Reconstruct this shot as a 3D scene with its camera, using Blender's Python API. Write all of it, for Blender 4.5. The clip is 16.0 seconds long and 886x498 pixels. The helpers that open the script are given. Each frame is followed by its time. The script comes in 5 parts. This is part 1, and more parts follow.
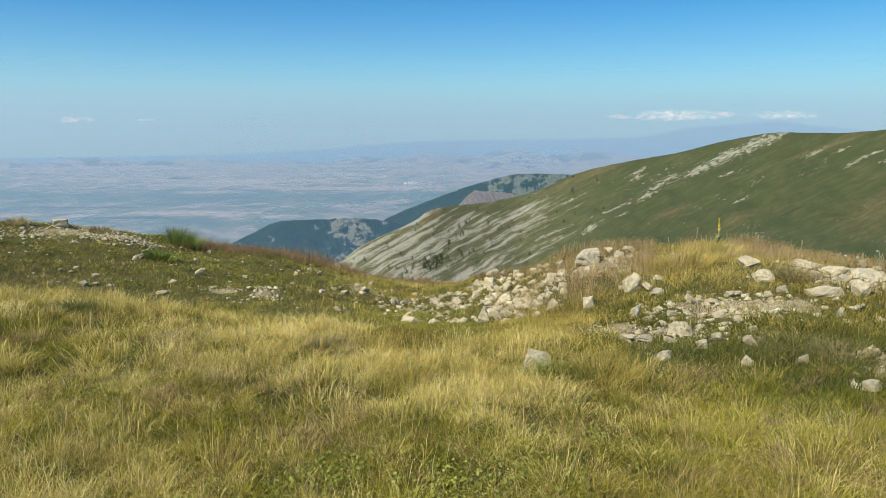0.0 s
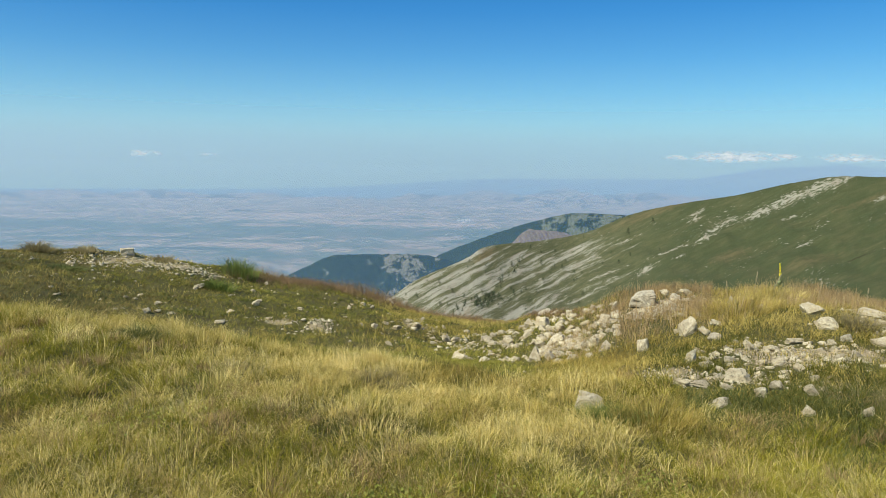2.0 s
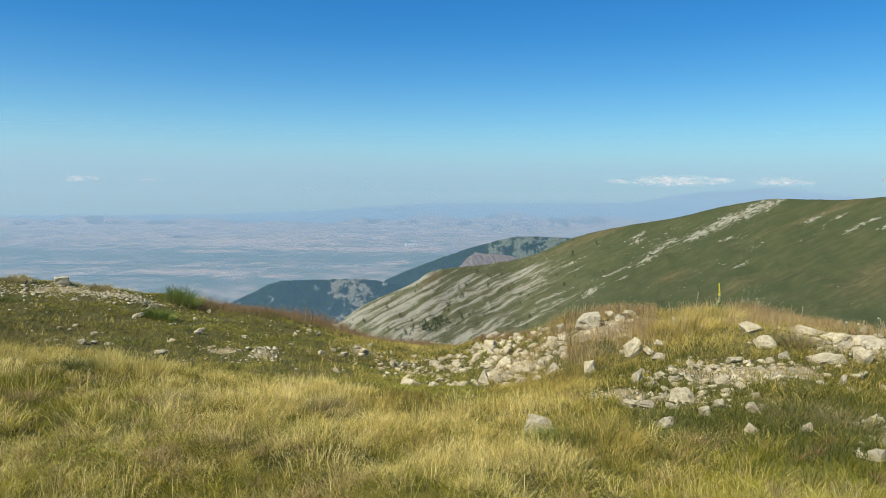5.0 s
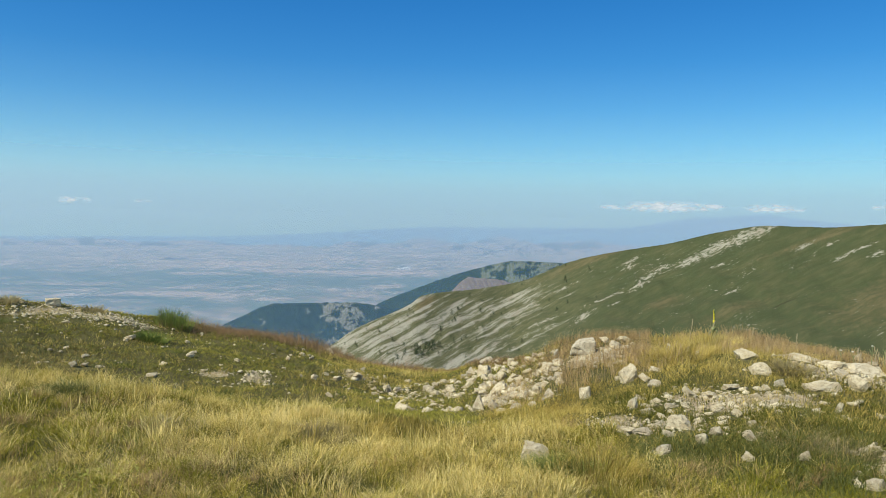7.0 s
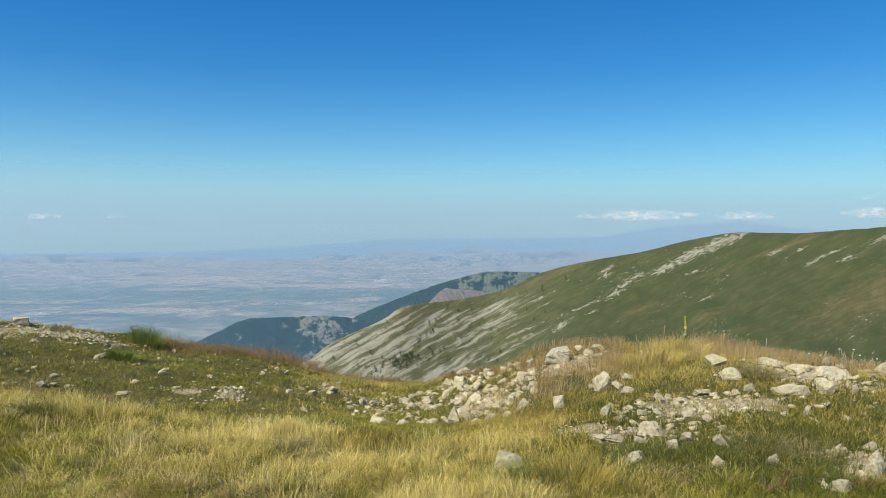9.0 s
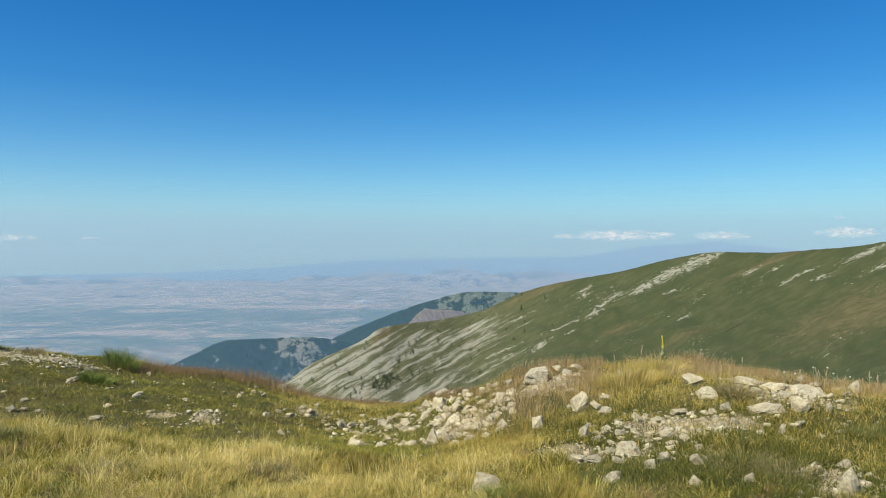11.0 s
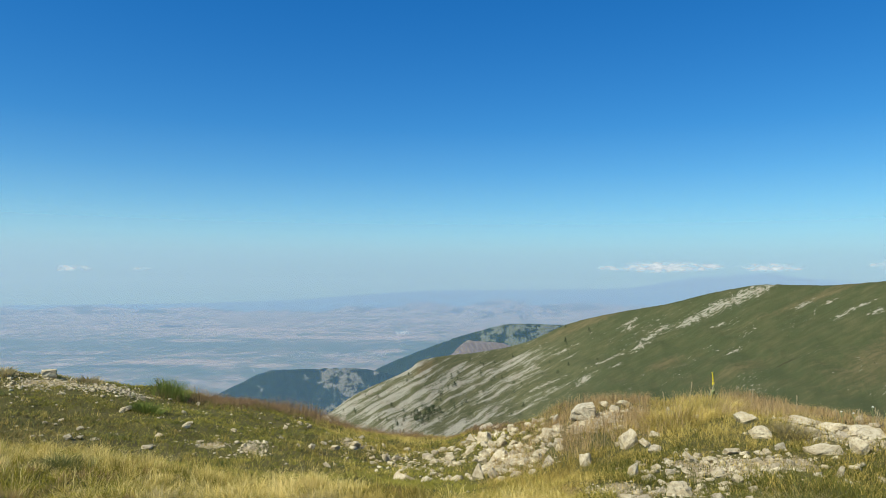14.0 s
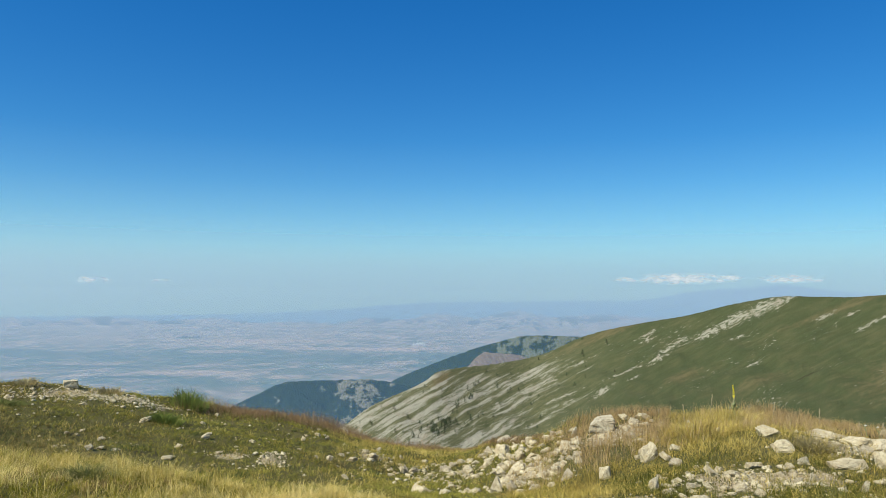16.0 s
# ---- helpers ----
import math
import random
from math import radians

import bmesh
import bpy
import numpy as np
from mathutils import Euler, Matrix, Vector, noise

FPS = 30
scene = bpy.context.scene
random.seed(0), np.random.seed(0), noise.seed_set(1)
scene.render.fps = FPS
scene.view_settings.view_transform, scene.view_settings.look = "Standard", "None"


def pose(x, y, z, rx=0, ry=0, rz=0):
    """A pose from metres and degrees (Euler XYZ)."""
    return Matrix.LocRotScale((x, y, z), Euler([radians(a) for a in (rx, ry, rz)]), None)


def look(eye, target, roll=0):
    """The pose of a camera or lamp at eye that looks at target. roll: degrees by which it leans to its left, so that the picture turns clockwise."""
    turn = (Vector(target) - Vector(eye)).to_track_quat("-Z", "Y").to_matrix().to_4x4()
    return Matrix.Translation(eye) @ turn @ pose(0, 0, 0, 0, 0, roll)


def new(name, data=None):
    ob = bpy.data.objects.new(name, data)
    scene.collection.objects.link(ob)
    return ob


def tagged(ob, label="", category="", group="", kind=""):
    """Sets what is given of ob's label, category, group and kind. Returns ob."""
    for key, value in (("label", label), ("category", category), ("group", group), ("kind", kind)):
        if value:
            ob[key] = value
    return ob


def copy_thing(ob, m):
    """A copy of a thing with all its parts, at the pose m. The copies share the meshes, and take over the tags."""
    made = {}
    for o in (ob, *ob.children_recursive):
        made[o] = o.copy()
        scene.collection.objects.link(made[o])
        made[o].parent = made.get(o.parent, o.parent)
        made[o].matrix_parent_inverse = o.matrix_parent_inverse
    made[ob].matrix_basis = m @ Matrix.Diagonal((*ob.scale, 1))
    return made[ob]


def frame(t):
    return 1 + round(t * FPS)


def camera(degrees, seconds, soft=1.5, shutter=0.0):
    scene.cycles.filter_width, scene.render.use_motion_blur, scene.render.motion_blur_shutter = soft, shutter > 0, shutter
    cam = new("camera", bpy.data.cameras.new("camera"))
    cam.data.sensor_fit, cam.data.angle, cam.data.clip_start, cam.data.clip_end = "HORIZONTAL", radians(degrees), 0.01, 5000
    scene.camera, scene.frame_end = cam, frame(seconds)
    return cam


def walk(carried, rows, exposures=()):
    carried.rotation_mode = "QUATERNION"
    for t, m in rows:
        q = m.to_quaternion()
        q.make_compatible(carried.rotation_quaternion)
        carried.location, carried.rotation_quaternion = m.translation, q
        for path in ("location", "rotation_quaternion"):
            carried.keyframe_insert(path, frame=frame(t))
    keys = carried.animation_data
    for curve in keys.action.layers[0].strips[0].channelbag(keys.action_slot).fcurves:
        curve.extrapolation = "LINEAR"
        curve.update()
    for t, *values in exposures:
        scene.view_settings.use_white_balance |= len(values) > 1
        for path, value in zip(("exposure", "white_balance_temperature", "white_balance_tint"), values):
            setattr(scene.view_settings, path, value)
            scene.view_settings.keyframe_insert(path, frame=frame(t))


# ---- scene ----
cam = camera(62.97, 16.0, soft=0.7)
walk(cam, [
    (0, pose(0.019, 0.066, 1.63, 80.83, -0.038, 0.034)),
    (0.5, pose(0.009, 0.012, 1.644, 83.003, -0.392, 3.615)),
    (1, pose(0.016, 0.016, 1.643, 83.524, -0.968, 5.212)),
    (1.5, pose(0.023, 0.014, 1.642, 83.562, -0.877, 4.971)),
    (2, pose(0.012, 0.014, 1.639, 83.732, -0.925, 4.339)),
    (2.5, pose(0.011, 0.019, 1.626, 82.946, -0.082, 4.197)),
    (3, pose(0.016, 0.052, 1.62, 82.612, -0.34, 3.095)),
    (3.5, pose(0.02, 0.049, 1.625, 83.103, -0.324, 2.202)),
    (4, pose(0.018, 0.041, 1.637, 84.439, -0.54, 0.955)),
    (4.2, pose(0.017, 0.04, 1.642, 85.44, -0.759, 0.31)),
    (6.5, pose(-0.016, 0.033, 1.635, 85.993, -0.681, 0.016)),
    (7, pose(-0.025, 0.039, 1.645, 87.624, -1.183, -0.421)),
    (7.5, pose(-0.027, 0.038, 1.646, 88.074, -1.448, -0.25)),
    (8, pose(-0.016, 0.027, 1.647, 88.461, -1.145, -0.757)),
    (8.5, pose(0.002, 0.007, 1.653, 88.62, -0.586, -1.609)),
    (9, pose(0.027, 0.023, 1.646, 88.551, -0.319, -2.283)),
    (11.5, pose(0.043, 0.012, 1.654, 90.532, -0.521, -4.339)),
    (12, pose(0.03, 0.01, 1.663, 90.691, -1.143, -4.399)),
    (12.5, pose(0.017, 0.015, 1.659, 90.746, -1.011, -3.804)),
    (13, pose(0.011, 0.021, 1.654, 90.99, -0.817, -3.564)),
    (13.5, pose(0.017, 0.032, 1.66, 92.37, -0.303, -3.481)),
    (14, pose(-0.001, -0.047, 1.684, 92.638, -0.37, -0.539)),
    (14.5, pose(-0.025, -0.064, 1.676, 92.792, -0.295, 0.006)),
    (15, pose(-0.025, -0.049, 1.676, 93.113, -0.31, 0.934)),
    (15.5, pose(-0.026, -0.055, 1.678, 93.314, -0.487, 0.667)),
    (16, pose(-0.026, -0.069, 1.687, 93.537, -0.404, 0.743))],
     exposures=[(0.0, 0.43, 6500, 5), (16.0, 0.43, 6500, 5)])

# ---- world and sun ----
SUN_BEARING, SUN_HEIGHT = -127.0, 48.0
world = bpy.data.worlds.new("sky")
scene.world = world
world.use_nodes = True
wn = world.node_tree.nodes
sky = wn.new("ShaderNodeTexSky")
sky.sky_type = "NISHITA"
sky.sun_disc = False
sky.sun_elevation, sky.sun_rotation = radians(SUN_HEIGHT), radians(SUN_BEARING)
sky.altitude, sky.air_density, sky.dust_density, sky.ozone_density = 2000, 1.0, 0.0, 4.0
rich = wn.new("ShaderNodeHueSaturation")
rich.inputs["Hue"].default_value, rich.inputs["Saturation"].default_value = 0.508, 1.55
softer = wn.new("ShaderNodeGamma")
softer.inputs["Gamma"].default_value = 0.75
world.node_tree.links.new(sky.outputs[0], softer.inputs["Color"])
world.node_tree.links.new(softer.outputs[0], rich.inputs["Color"])
split, join = wn.new("ShaderNodeSeparateColor"), wn.new("ShaderNodeCombineColor")
world.node_tree.links.new(rich.outputs[0], split.inputs[0])
for k, (power, gain) in enumerate(((1.0, 0.80), (1.13, 0.975), (1.0, 1.02))):
    steep, scale = wn.new("ShaderNodeMath"), wn.new("ShaderNodeMath")
    steep.operation, scale.operation = "POWER", "MULTIPLY"
    steep.inputs[1].default_value, scale.inputs[1].default_value = power, gain
    world.node_tree.links.new(split.outputs[k], steep.inputs[0])
    world.node_tree.links.new(steep.outputs[0], scale.inputs[0])
    world.node_tree.links.new(scale.outputs[0], join.inputs[k])
world.node_tree.links.new(join.outputs[0], wn["Background"].inputs[0])
wn["Background"].inputs[1].default_value = 0.145
sun = new("sun", bpy.data.lights.new("sun", "SUN"))
sun.data.energy, sun.data.angle, sun.data.color = 5.0, radians(0.5), (1.0, 0.92, 0.75)
b, e = radians(SUN_BEARING), radians(SUN_HEIGHT)
sun.matrix_world = look((math.sin(b) * math.cos(e), math.cos(b) * math.cos(e), math.sin(e)), (0, 0, 0))
EYE = 1.65


# ---- materials ----
class Nodes:
    """A small writer of node materials."""

    def __init__(self, name, rough=0.9, spec=0.2):
        self.mat = bpy.data.materials.new(name)
        self.mat.use_nodes = True
        self.tree = self.mat.node_tree
        self.bsdf = self.tree.nodes["Principled BSDF"]
        self.bsdf.inputs["Roughness"].default_value = rough
        self.bsdf.inputs["Specular IOR Level"].default_value = spec

    def put(self, socket, value):
        if isinstance(value, bpy.types.NodeSocket):
            self.tree.links.new(value, socket)
        elif value is not None:
            socket.default_value = value

    def add(self, kind, out=0, **ins):
        n = self.tree.nodes.new(kind)
        for k, v in ins.items():
            self.put(n.inputs[k.replace("_", " ")], v)
        return n.outputs[out]

    def where(self, what="Object"):
        return self.tree.nodes.new("ShaderNodeTexCoord").outputs[what]

    def mapped(self, co, scale=(1, 1, 1), turn=0, move=(0, 0, 0)):
        return self.add("ShaderNodeMapping", Vector=co, Scale=scale, Rotation=(0, 0, radians(turn)), Location=move)

    def noise(self, co, scale, detail=4.0, rough=0.55, out=0):
        return self.add("ShaderNodeTexNoise", out, Vector=co, Scale=scale, Detail=detail, Roughness=rough)

    def ramp(self, fac, *stops):
        n = self.tree.nodes.new("ShaderNodeValToRGB")
        r = n.color_ramp
        while len(r.elements) < len(stops):
            r.elements.new(0.5)
        for el, (p, c) in zip(r.elements, stops):
            el.position = p
            el.color = (*c, 1) if isinstance(c, tuple) else (c, c, c, 1)
        self.put(n.inputs[0], fac)
        return n.outputs[0]

    def mix(self, fac, a, b, mode="MIX"):
        n = self.tree.nodes.new("ShaderNodeMix")
        n.data_type, n.blend_type = "RGBA", mode
        for k, v in ((0, fac), (6, a), (7, b)):
            self.put(n.inputs[k], (*v, 1) if isinstance(v, tuple) else v)
        return n.outputs[2]

    def maths(self, op, a, b=0.0):
        n = self.tree.nodes.new("ShaderNodeMath")
        n.operation = op
        self.put(n.inputs[0], a)
        self.put(n.inputs[1], b)
        return n.outputs[0]

    def reach(self, vector, centre, half, turn=0.0):
        """Distance from a centre in half widths of an ellipse."""
        m, size = self.tree.nodes.new("ShaderNodeMapping"), self.tree.nodes.new("ShaderNodeVectorMath")
        m.vector_type, size.operation = "TEXTURE", "LENGTH"
        m.inputs["Location"].default_value, m.inputs["Rotation"].default_value, m.inputs["Scale"].default_value = (*centre, 0), (0, 0, radians(turn)), (*half, 1)
        self.put(m.inputs["Vector"], vector)
        self.put(size.inputs[0], m.outputs[0])
        return size.outputs["Value"]

    def bump(self, height, strength, distance):
        n = self.tree.nodes.new("ShaderNodeBump")
        n.inputs["Strength"].default_value, n.inputs["Distance"].default_value = strength, distance
        self.put(n.inputs["Height"], height)
        self.put(self.bsdf.inputs["Normal"], n.outputs[0])

    def colour(self, c):
        self.put(self.bsdf.inputs["Base Color"], (*c, 1) if isinstance(c, tuple) else c)
        return self.mat


# bearing, distance, half width across and along the line of sight of the stony places
BARE = ((21.5, 7.4, 0.5, 0.6), (16.5, 6.5, 0.6, 0.3), (25.5, 7.4, 0.4, 0.4), (33.0, 5.9, 0.2, 0.4), (6.0, 10.2, 0.35, 0.6), (0.3, 12.8, 0.3, 0.5),
        (-13.9, 11.9, 0.2, 0.5), (-27.0, 16.3, 1.0, 0.7), (-24.0, 16.0, 0.9, 0.6), (-6.2, 14.5, 0.35, 0.6), (-17.0, 12.2, 0.3, 0.3), (29.5, 9.0, 0.7, 0.6), (12.0, 10.4, 0.5, 0.7))


def bareness(x, y):
    """How stony the ground is at a place, 0 to 1."""
    out = np.zeros(np.shape(x))
    for a, r, w, d in BARE:
        a = radians(a)
        along, across = x * math.sin(a) + y * math.cos(a) - r, x * math.cos(a) - y * math.sin(a)
        out = np.maximum(out, 1.25 - np.hypot(across / w, along / d))
    return np.clip(out * 1.5, 0, 0.78)


def soil_material():
    n = Nodes("soil_and_turf", 0.95, 0.1)
    co = n.where()
    big = n.noise(co, 0.35, 5)
    fine = n.noise(co, 9.0, 6)
    c = n.ramp(big, (0.35, (0.056, 0.058, 0.017)), (0.5, (0.076, 0.074, 0.023)), (0.65, (0.105, 0.092, 0.036)))
    c = n.mix(n.ramp(fine, (0.4, 0.0), (0.7, 0.7)), c, (0.10, 0.087, 0.043))
    worn = None
    for a, r, w, d in BARE:
        m = n.tree.nodes.new("ShaderNodeMapping")
        m.vector_type = "TEXTURE"
        m.inputs["Location"].default_value = (r * math.sin(radians(a)), r * math.cos(radians(a)), 0)
        m.inputs["Rotation"].default_value = (0, 0, -radians(a))
        m.inputs["Scale"].default_value = (w, d, 1e4)
        n.put(m.inputs["Vector"], co)
        size = n.tree.nodes.new("ShaderNodeVectorMath")
        size.operation = "LENGTH"
        n.put(size.inputs[0], m.outputs[0])
        near = n.maths("SUBTRACT", 1.3, size.outputs["Value"])
        worn = near if worn is None else n.maths("MAXIMUM", worn, near)
    ragged = n.maths("ADD", worn, n.maths("MULTIPLY", n.maths("SUBTRACT", n.noise(co, 2.6, 6, 0.7), 0.62), 3.0))
    grit = n.ramp(n.noise(co, 40.0, 5, 0.7), (0.35, (0.20, 0.16, 0.095)), (0.65, (0.42, 0.35, 0.235)))
    c = n.mix(n.ramp(ragged, (0.1, 0.0), (0.35, 1.0)), c, grit)
    n.bump(n.noise(co, 25.0, 6), 0.8, 0.03)
    return n.colour(c)


def stone_material(name, light, dark, warm):
    n = Nodes(name, 0.88, 0.25)
    co = n.where()
    rnd = n.add("ShaderNodeObjectInfo", 5)
    big = n.noise(co, 3.0, 6)
    c = n.mix(n.ramp(big, (0.35, 0.0), (0.65, 1.0)), light, warm)
    c = n.mix(n.ramp(n.noise(co, 9.0, 8, 0.8), (0.52, 0.0), (0.61, 0.8)), c, dark)
    c = n.mix(n.ramp(n.noise(co, 45.0, 3), (0.6, 0.0), (0.72, 0.5)), c, (0.085, 0.08, 0.07))
    c = n.mix(n.ramp(n.noise(co, 6.0, 5, 0.7), (0.62, 0.0), (0.7, 0.6)), c, (0.20, 0.195, 0.115))
    c = n.mix(n.maths("MULTIPLY", rnd, 0.35), c, (0.36, 0.295, 0.19))
    n.bump(n.noise(co, 13.0, 8, 0.8), 0.9, 0.018)
    return n.colour(c)


def blade_material(name, *stops):
    n = Nodes(name, 0.75, 0.06)
    tint = n.tree.nodes.new("ShaderNodeAttribute")
    tint.attribute_name = "tint"
    patch = n.noise(n.where(), 0.8, 4)
    fac = n.maths("ADD", n.maths("MULTIPLY", tint.outputs["Fac"], 0.6), n.maths("MULTIPLY", patch, 0.4))
    c = n.ramp(fac, *stops)
    out = n.tree.nodes["Material Output"]
    tr = n.tree.nodes.new("ShaderNodeBsdfTranslucent")
    n.put(tr.inputs[0], c)
    mixer = n.tree.nodes.new("ShaderNodeMixShader")
    mixer.inputs[0].default_value = 0.28
    n.tree.links.new(n.bsdf.outputs[0], mixer.inputs[1])
    n.tree.links.new(tr.outputs[0], mixer.inputs[2])
    n.tree.links.new(mixer.outputs[0], out.inputs[0])
    return n.colour(c)


SOIL = soil_material()
HEATH = blade_material("brown_heath", (0.2, (0.13, 0.107, 0.036)), (0.5, (0.22, 0.178, 0.066)), (0.8, (0.34, 0.275, 0.11)))
MOSSY = blade_material("mossy_turf", (0.2, (0.11, 0.122, 0.018)), (0.5, (0.225, 0.215, 0.036)), (0.8, (0.38, 0.345, 0.085)))
OLIVE = blade_material("olive_grass", (0.2, (0.075, 0.085, 0.016)), (0.5, (0.175, 0.165, 0.036)), (0.8, (0.33, 0.29, 0.08)))
# darker than the green grass: shade below the stalks put into the colour
SHADED_UNDER = blade_material("undergrowth", (0.2, (0.055, 0.064, 0.010)), (0.5, (0.195, 0.18, 0.026)), (0.8, (0.46, 0.40, 0.09)))
SLOPE_GREEN = blade_material("mound_foot_grass", (0.2, (0.07, 0.08, 0.016)), (0.5, (0.165, 0.158, 0.033)), (0.8, (0.34, 0.30, 0.085)))
FADED = blade_material("faded_russet", (0.2, (0.17, 0.105, 0.06)), (0.5, (0.28, 0.185, 0.10)), (0.8, (0.42, 0.30, 0.17)))
STONE = stone_material("pale_granite", (0.60, 0.54, 0.385), (0.17, 0.145, 0.095), (0.40, 0.335, 0.21))
GREY_STONE = stone_material("grey_granite", (0.50, 0.455, 0.34), (0.14, 0.12, 0.085), (0.32, 0.275, 0.19))
STRAW = blade_material("straw_grass", (0.25, (0.24, 0.18, 0.042)), (0.5, (0.57, 0.445, 0.125)), (0.75, (0.88, 0.74, 0.33)))
GREEN = blade_material("green_grass", (0.25, (0.095, 0.108, 0.012)), (0.5, (0.315, 0.287, 0.032)), (0.75, (0.60, 0.53, 0.105)))
RUSSET = blade_material("russet_grass", (0.2, (0.26, 0.17, 0.075)), (0.5, (0.41, 0.29, 0.14)), (0.8, (0.58, 0.44, 0.235)))
RUSH = blade_material("rush_green", (0.2, (0.06, 0.08, 0.022)), (0.5, (0.125, 0.14, 0.042)), (0.8, (0.22, 0.225, 0.085)))
TURF = blade_material("short_turf", (0.2, (0.105, 0.112, 0.022)), (0.5, (0.195, 0.184, 0.042)), (0.8, (0.35, 0.30, 0.10)))


# ---- shape of the near ground ----
def smooth_curve(x, xs, ys):
    """A monotone cubic through a few knots."""
    xs, ys = np.array(xs, float), np.array(ys, float)
    h, d = np.diff(xs), np.diff(ys) / np.diff(xs)
    m = np.zeros(len(xs))
    m[0], m[-1] = d[0], d[-1]
    for k in range(1, len(xs) - 1):
        if d[k - 1] * d[k] > 0:
            w1, w2 = 2 * h[k] + h[k - 1], h[k] + 2 * h[k - 1]
            m[k] = (w1 + w2) / (w1 / d[k - 1] + w2 / d[k])
    x = np.clip(x, xs[0], xs[-1])
    k = np.clip(np.searchsorted(xs, x) - 1, 0, len(xs) - 2)
    t = (x - xs[k]) / h[k]
    return ((1 + 2 * t) * (1 - t) ** 2 * ys[k] + t * (1 - t) ** 2 * h[k] * m[k]
            + t * t * (3 - 2 * t) * ys[k + 1] + t * t * (t - 1) * h[k] * m[k + 1])


# bearing: brow of the meadow (distance, height), floor of the hollow, rim of the knoll and of the mound
BEARINGS = (-180, -60, -36, -31, -25, -18, -12, -7.5, -4.8, -2, 1, 3, 5.2, 7.5, 9.7, 12, 16, 20, 26, 32, 36, 60, 180)
BROW = (9, 9, 9, 8.6, 8.2, 7.6, 7.2, 6.9, 6.8, 6.6, 6.4, 6.3, 6.2, 6.1, 6, 6, 6, 6, 6, 6, 6, 6, 9)
BROW_Z = (0, 0.1, 0.02, -0.04, -0.14, -0.26, -0.32, -0.33, -0.33, -0.32, -0.3, -0.28, -0.26, -0.23, -0.19, -0.15, -0.1, -0.08, -0.05, -0.05, -0.05, 0, 0)
HOLLOW = (14, 12, 11, 11, 10.8, 10.5, 10.5, 10.5, 10.5, 10.5, 10.5, 10, 9.7, 9.3, 8.8, 8.6, 8.5, 8.5, 8.5, 8.5, 8.5, 9, 14)
HOLLOW_Z = (0, -0.1, -0.25, -0.45, -0.65, -0.85, -0.95, -1.03, -1.08, -1.12, -1.1, -0.95, -0.8, -0.62, -0.45, -0.32, -0.15, 0.0, 0.05, 0.02, 0, 0, 0)
RIM = (22, 18, 17, 17, 17, 17, 17.5, 19, 20, 20, 19, 17, 15, 13, 12, 11.5, 11, 11, 11, 11, 11, 12, 22)
RIM_UP = (-4.6, -4.9, -5.22, -5.6, -6.4, -7.95, -8.94, -10.4, -11.1, -11.45, -11.4, -10.9, -10.35, -9.75, -8.9, -8.55, -8.1, -7.7, -7.7, -8.25, -8.4, -8.6, -4.6)
RIM_GRASS = 0.2

A_STEP, R_STEP, R_END = 0.5, 0.1, 120.0
az_axis = np.arange(-180, 180 + A_STEP / 2, A_STEP)
r_axis = np.arange(0, R_END + R_STEP / 2, R_STEP)
NEAR_Z = np.zeros((len(az_axis), len(r_axis)))
for row, a in enumerate(az_axis):
    rb, zb, rh, zh, rr, up = (float(smooth_curve(a, BEARINGS, k)) for k in (BROW, BROW_Z, HOLLOW, HOLLOW_Z, RIM, RIM_UP))
    zr = EYE + rr * math.tan(radians(up)) - RIM_GRASS
    NEAR_Z[row] = smooth_curve(r_axis, (0, 3, rb, rh, rr, rr + 7, rr + 25, R_END), (0, 0, zb, zh, zr, zr - 2.6, zr - 14, zr - 60))


def roughness_of(x, y):
    """Humps of the turf, in metres."""
    out = 0.05 * np.sin(1.9 * x + 0.7 * y + 1.0) * np.sin(1.3 * y - 0.8 * x)
    out += 0.03 * np.sin(4.1 * x + 2.0) * np.sin(3.7 * y + 1.3 * x) + 0.015 * np.sin(9.3 * x + 4 * y) * np.sin(8.1 * y - 3 * x)
    return out


def ground_z(x, y):
    """Height of the near ground at a place of the plan (arrays or numbers)."""
    x, y = np.asarray(x, float), np.asarray(y, float)
    a = (np.degrees(np.arctan2(x, y)) + 180) / A_STEP
    r = np.clip(np.hypot(x, y), 0, R_END - 2 * R_STEP) / R_STEP
    i, j = np.clip(a.astype(int), 0, len(az_axis) - 2), r.astype(int)
    u, v = a - i, r - j
    z = ((1 - u) * (1 - v) * NEAR_Z[i, j] + u * (1 - v) * NEAR_Z[i + 1, j] + (1 - u) * v * NEAR_Z[i, j + 1] + u * v * NEAR_Z[i + 1, j + 1])
    return z + roughness_of(x, y) * np.clip(r * R_STEP / 4, 0, 1)


def spot(bearing, distance):
    x, y = distance * math.sin(radians(bearing)), distance * math.cos(radians(bearing))
    return x, y, float(ground_z(x, y))


def sheet(name, verts, rows_n, cols_n, material, uv=None, closed=False):
    """A smooth grid mesh of rows x columns."""
    me = bpy.data.meshes.new(name)
    i, j = np.meshgrid(np.arange(rows_n - 1), np.arange(cols_n - 1), indexing="ij")
    q = (i * cols_n + j).ravel()
    faces = np.stack([q, q + 1, q + cols_n + 1, q + cols_n], 1)
    mesh_arrays(me, verts, faces)
    if uv is not None:
        layer = me.uv_layers.new(name="UVMap")
        layer.data.foreach_set("uv", uv[faces.ravel()].astype(np.float32).ravel())
    me.polygons.foreach_set("use_smooth", np.ones(len(faces), bool))
    me.materials.append(material)
    me.update()
    return new(name, me)


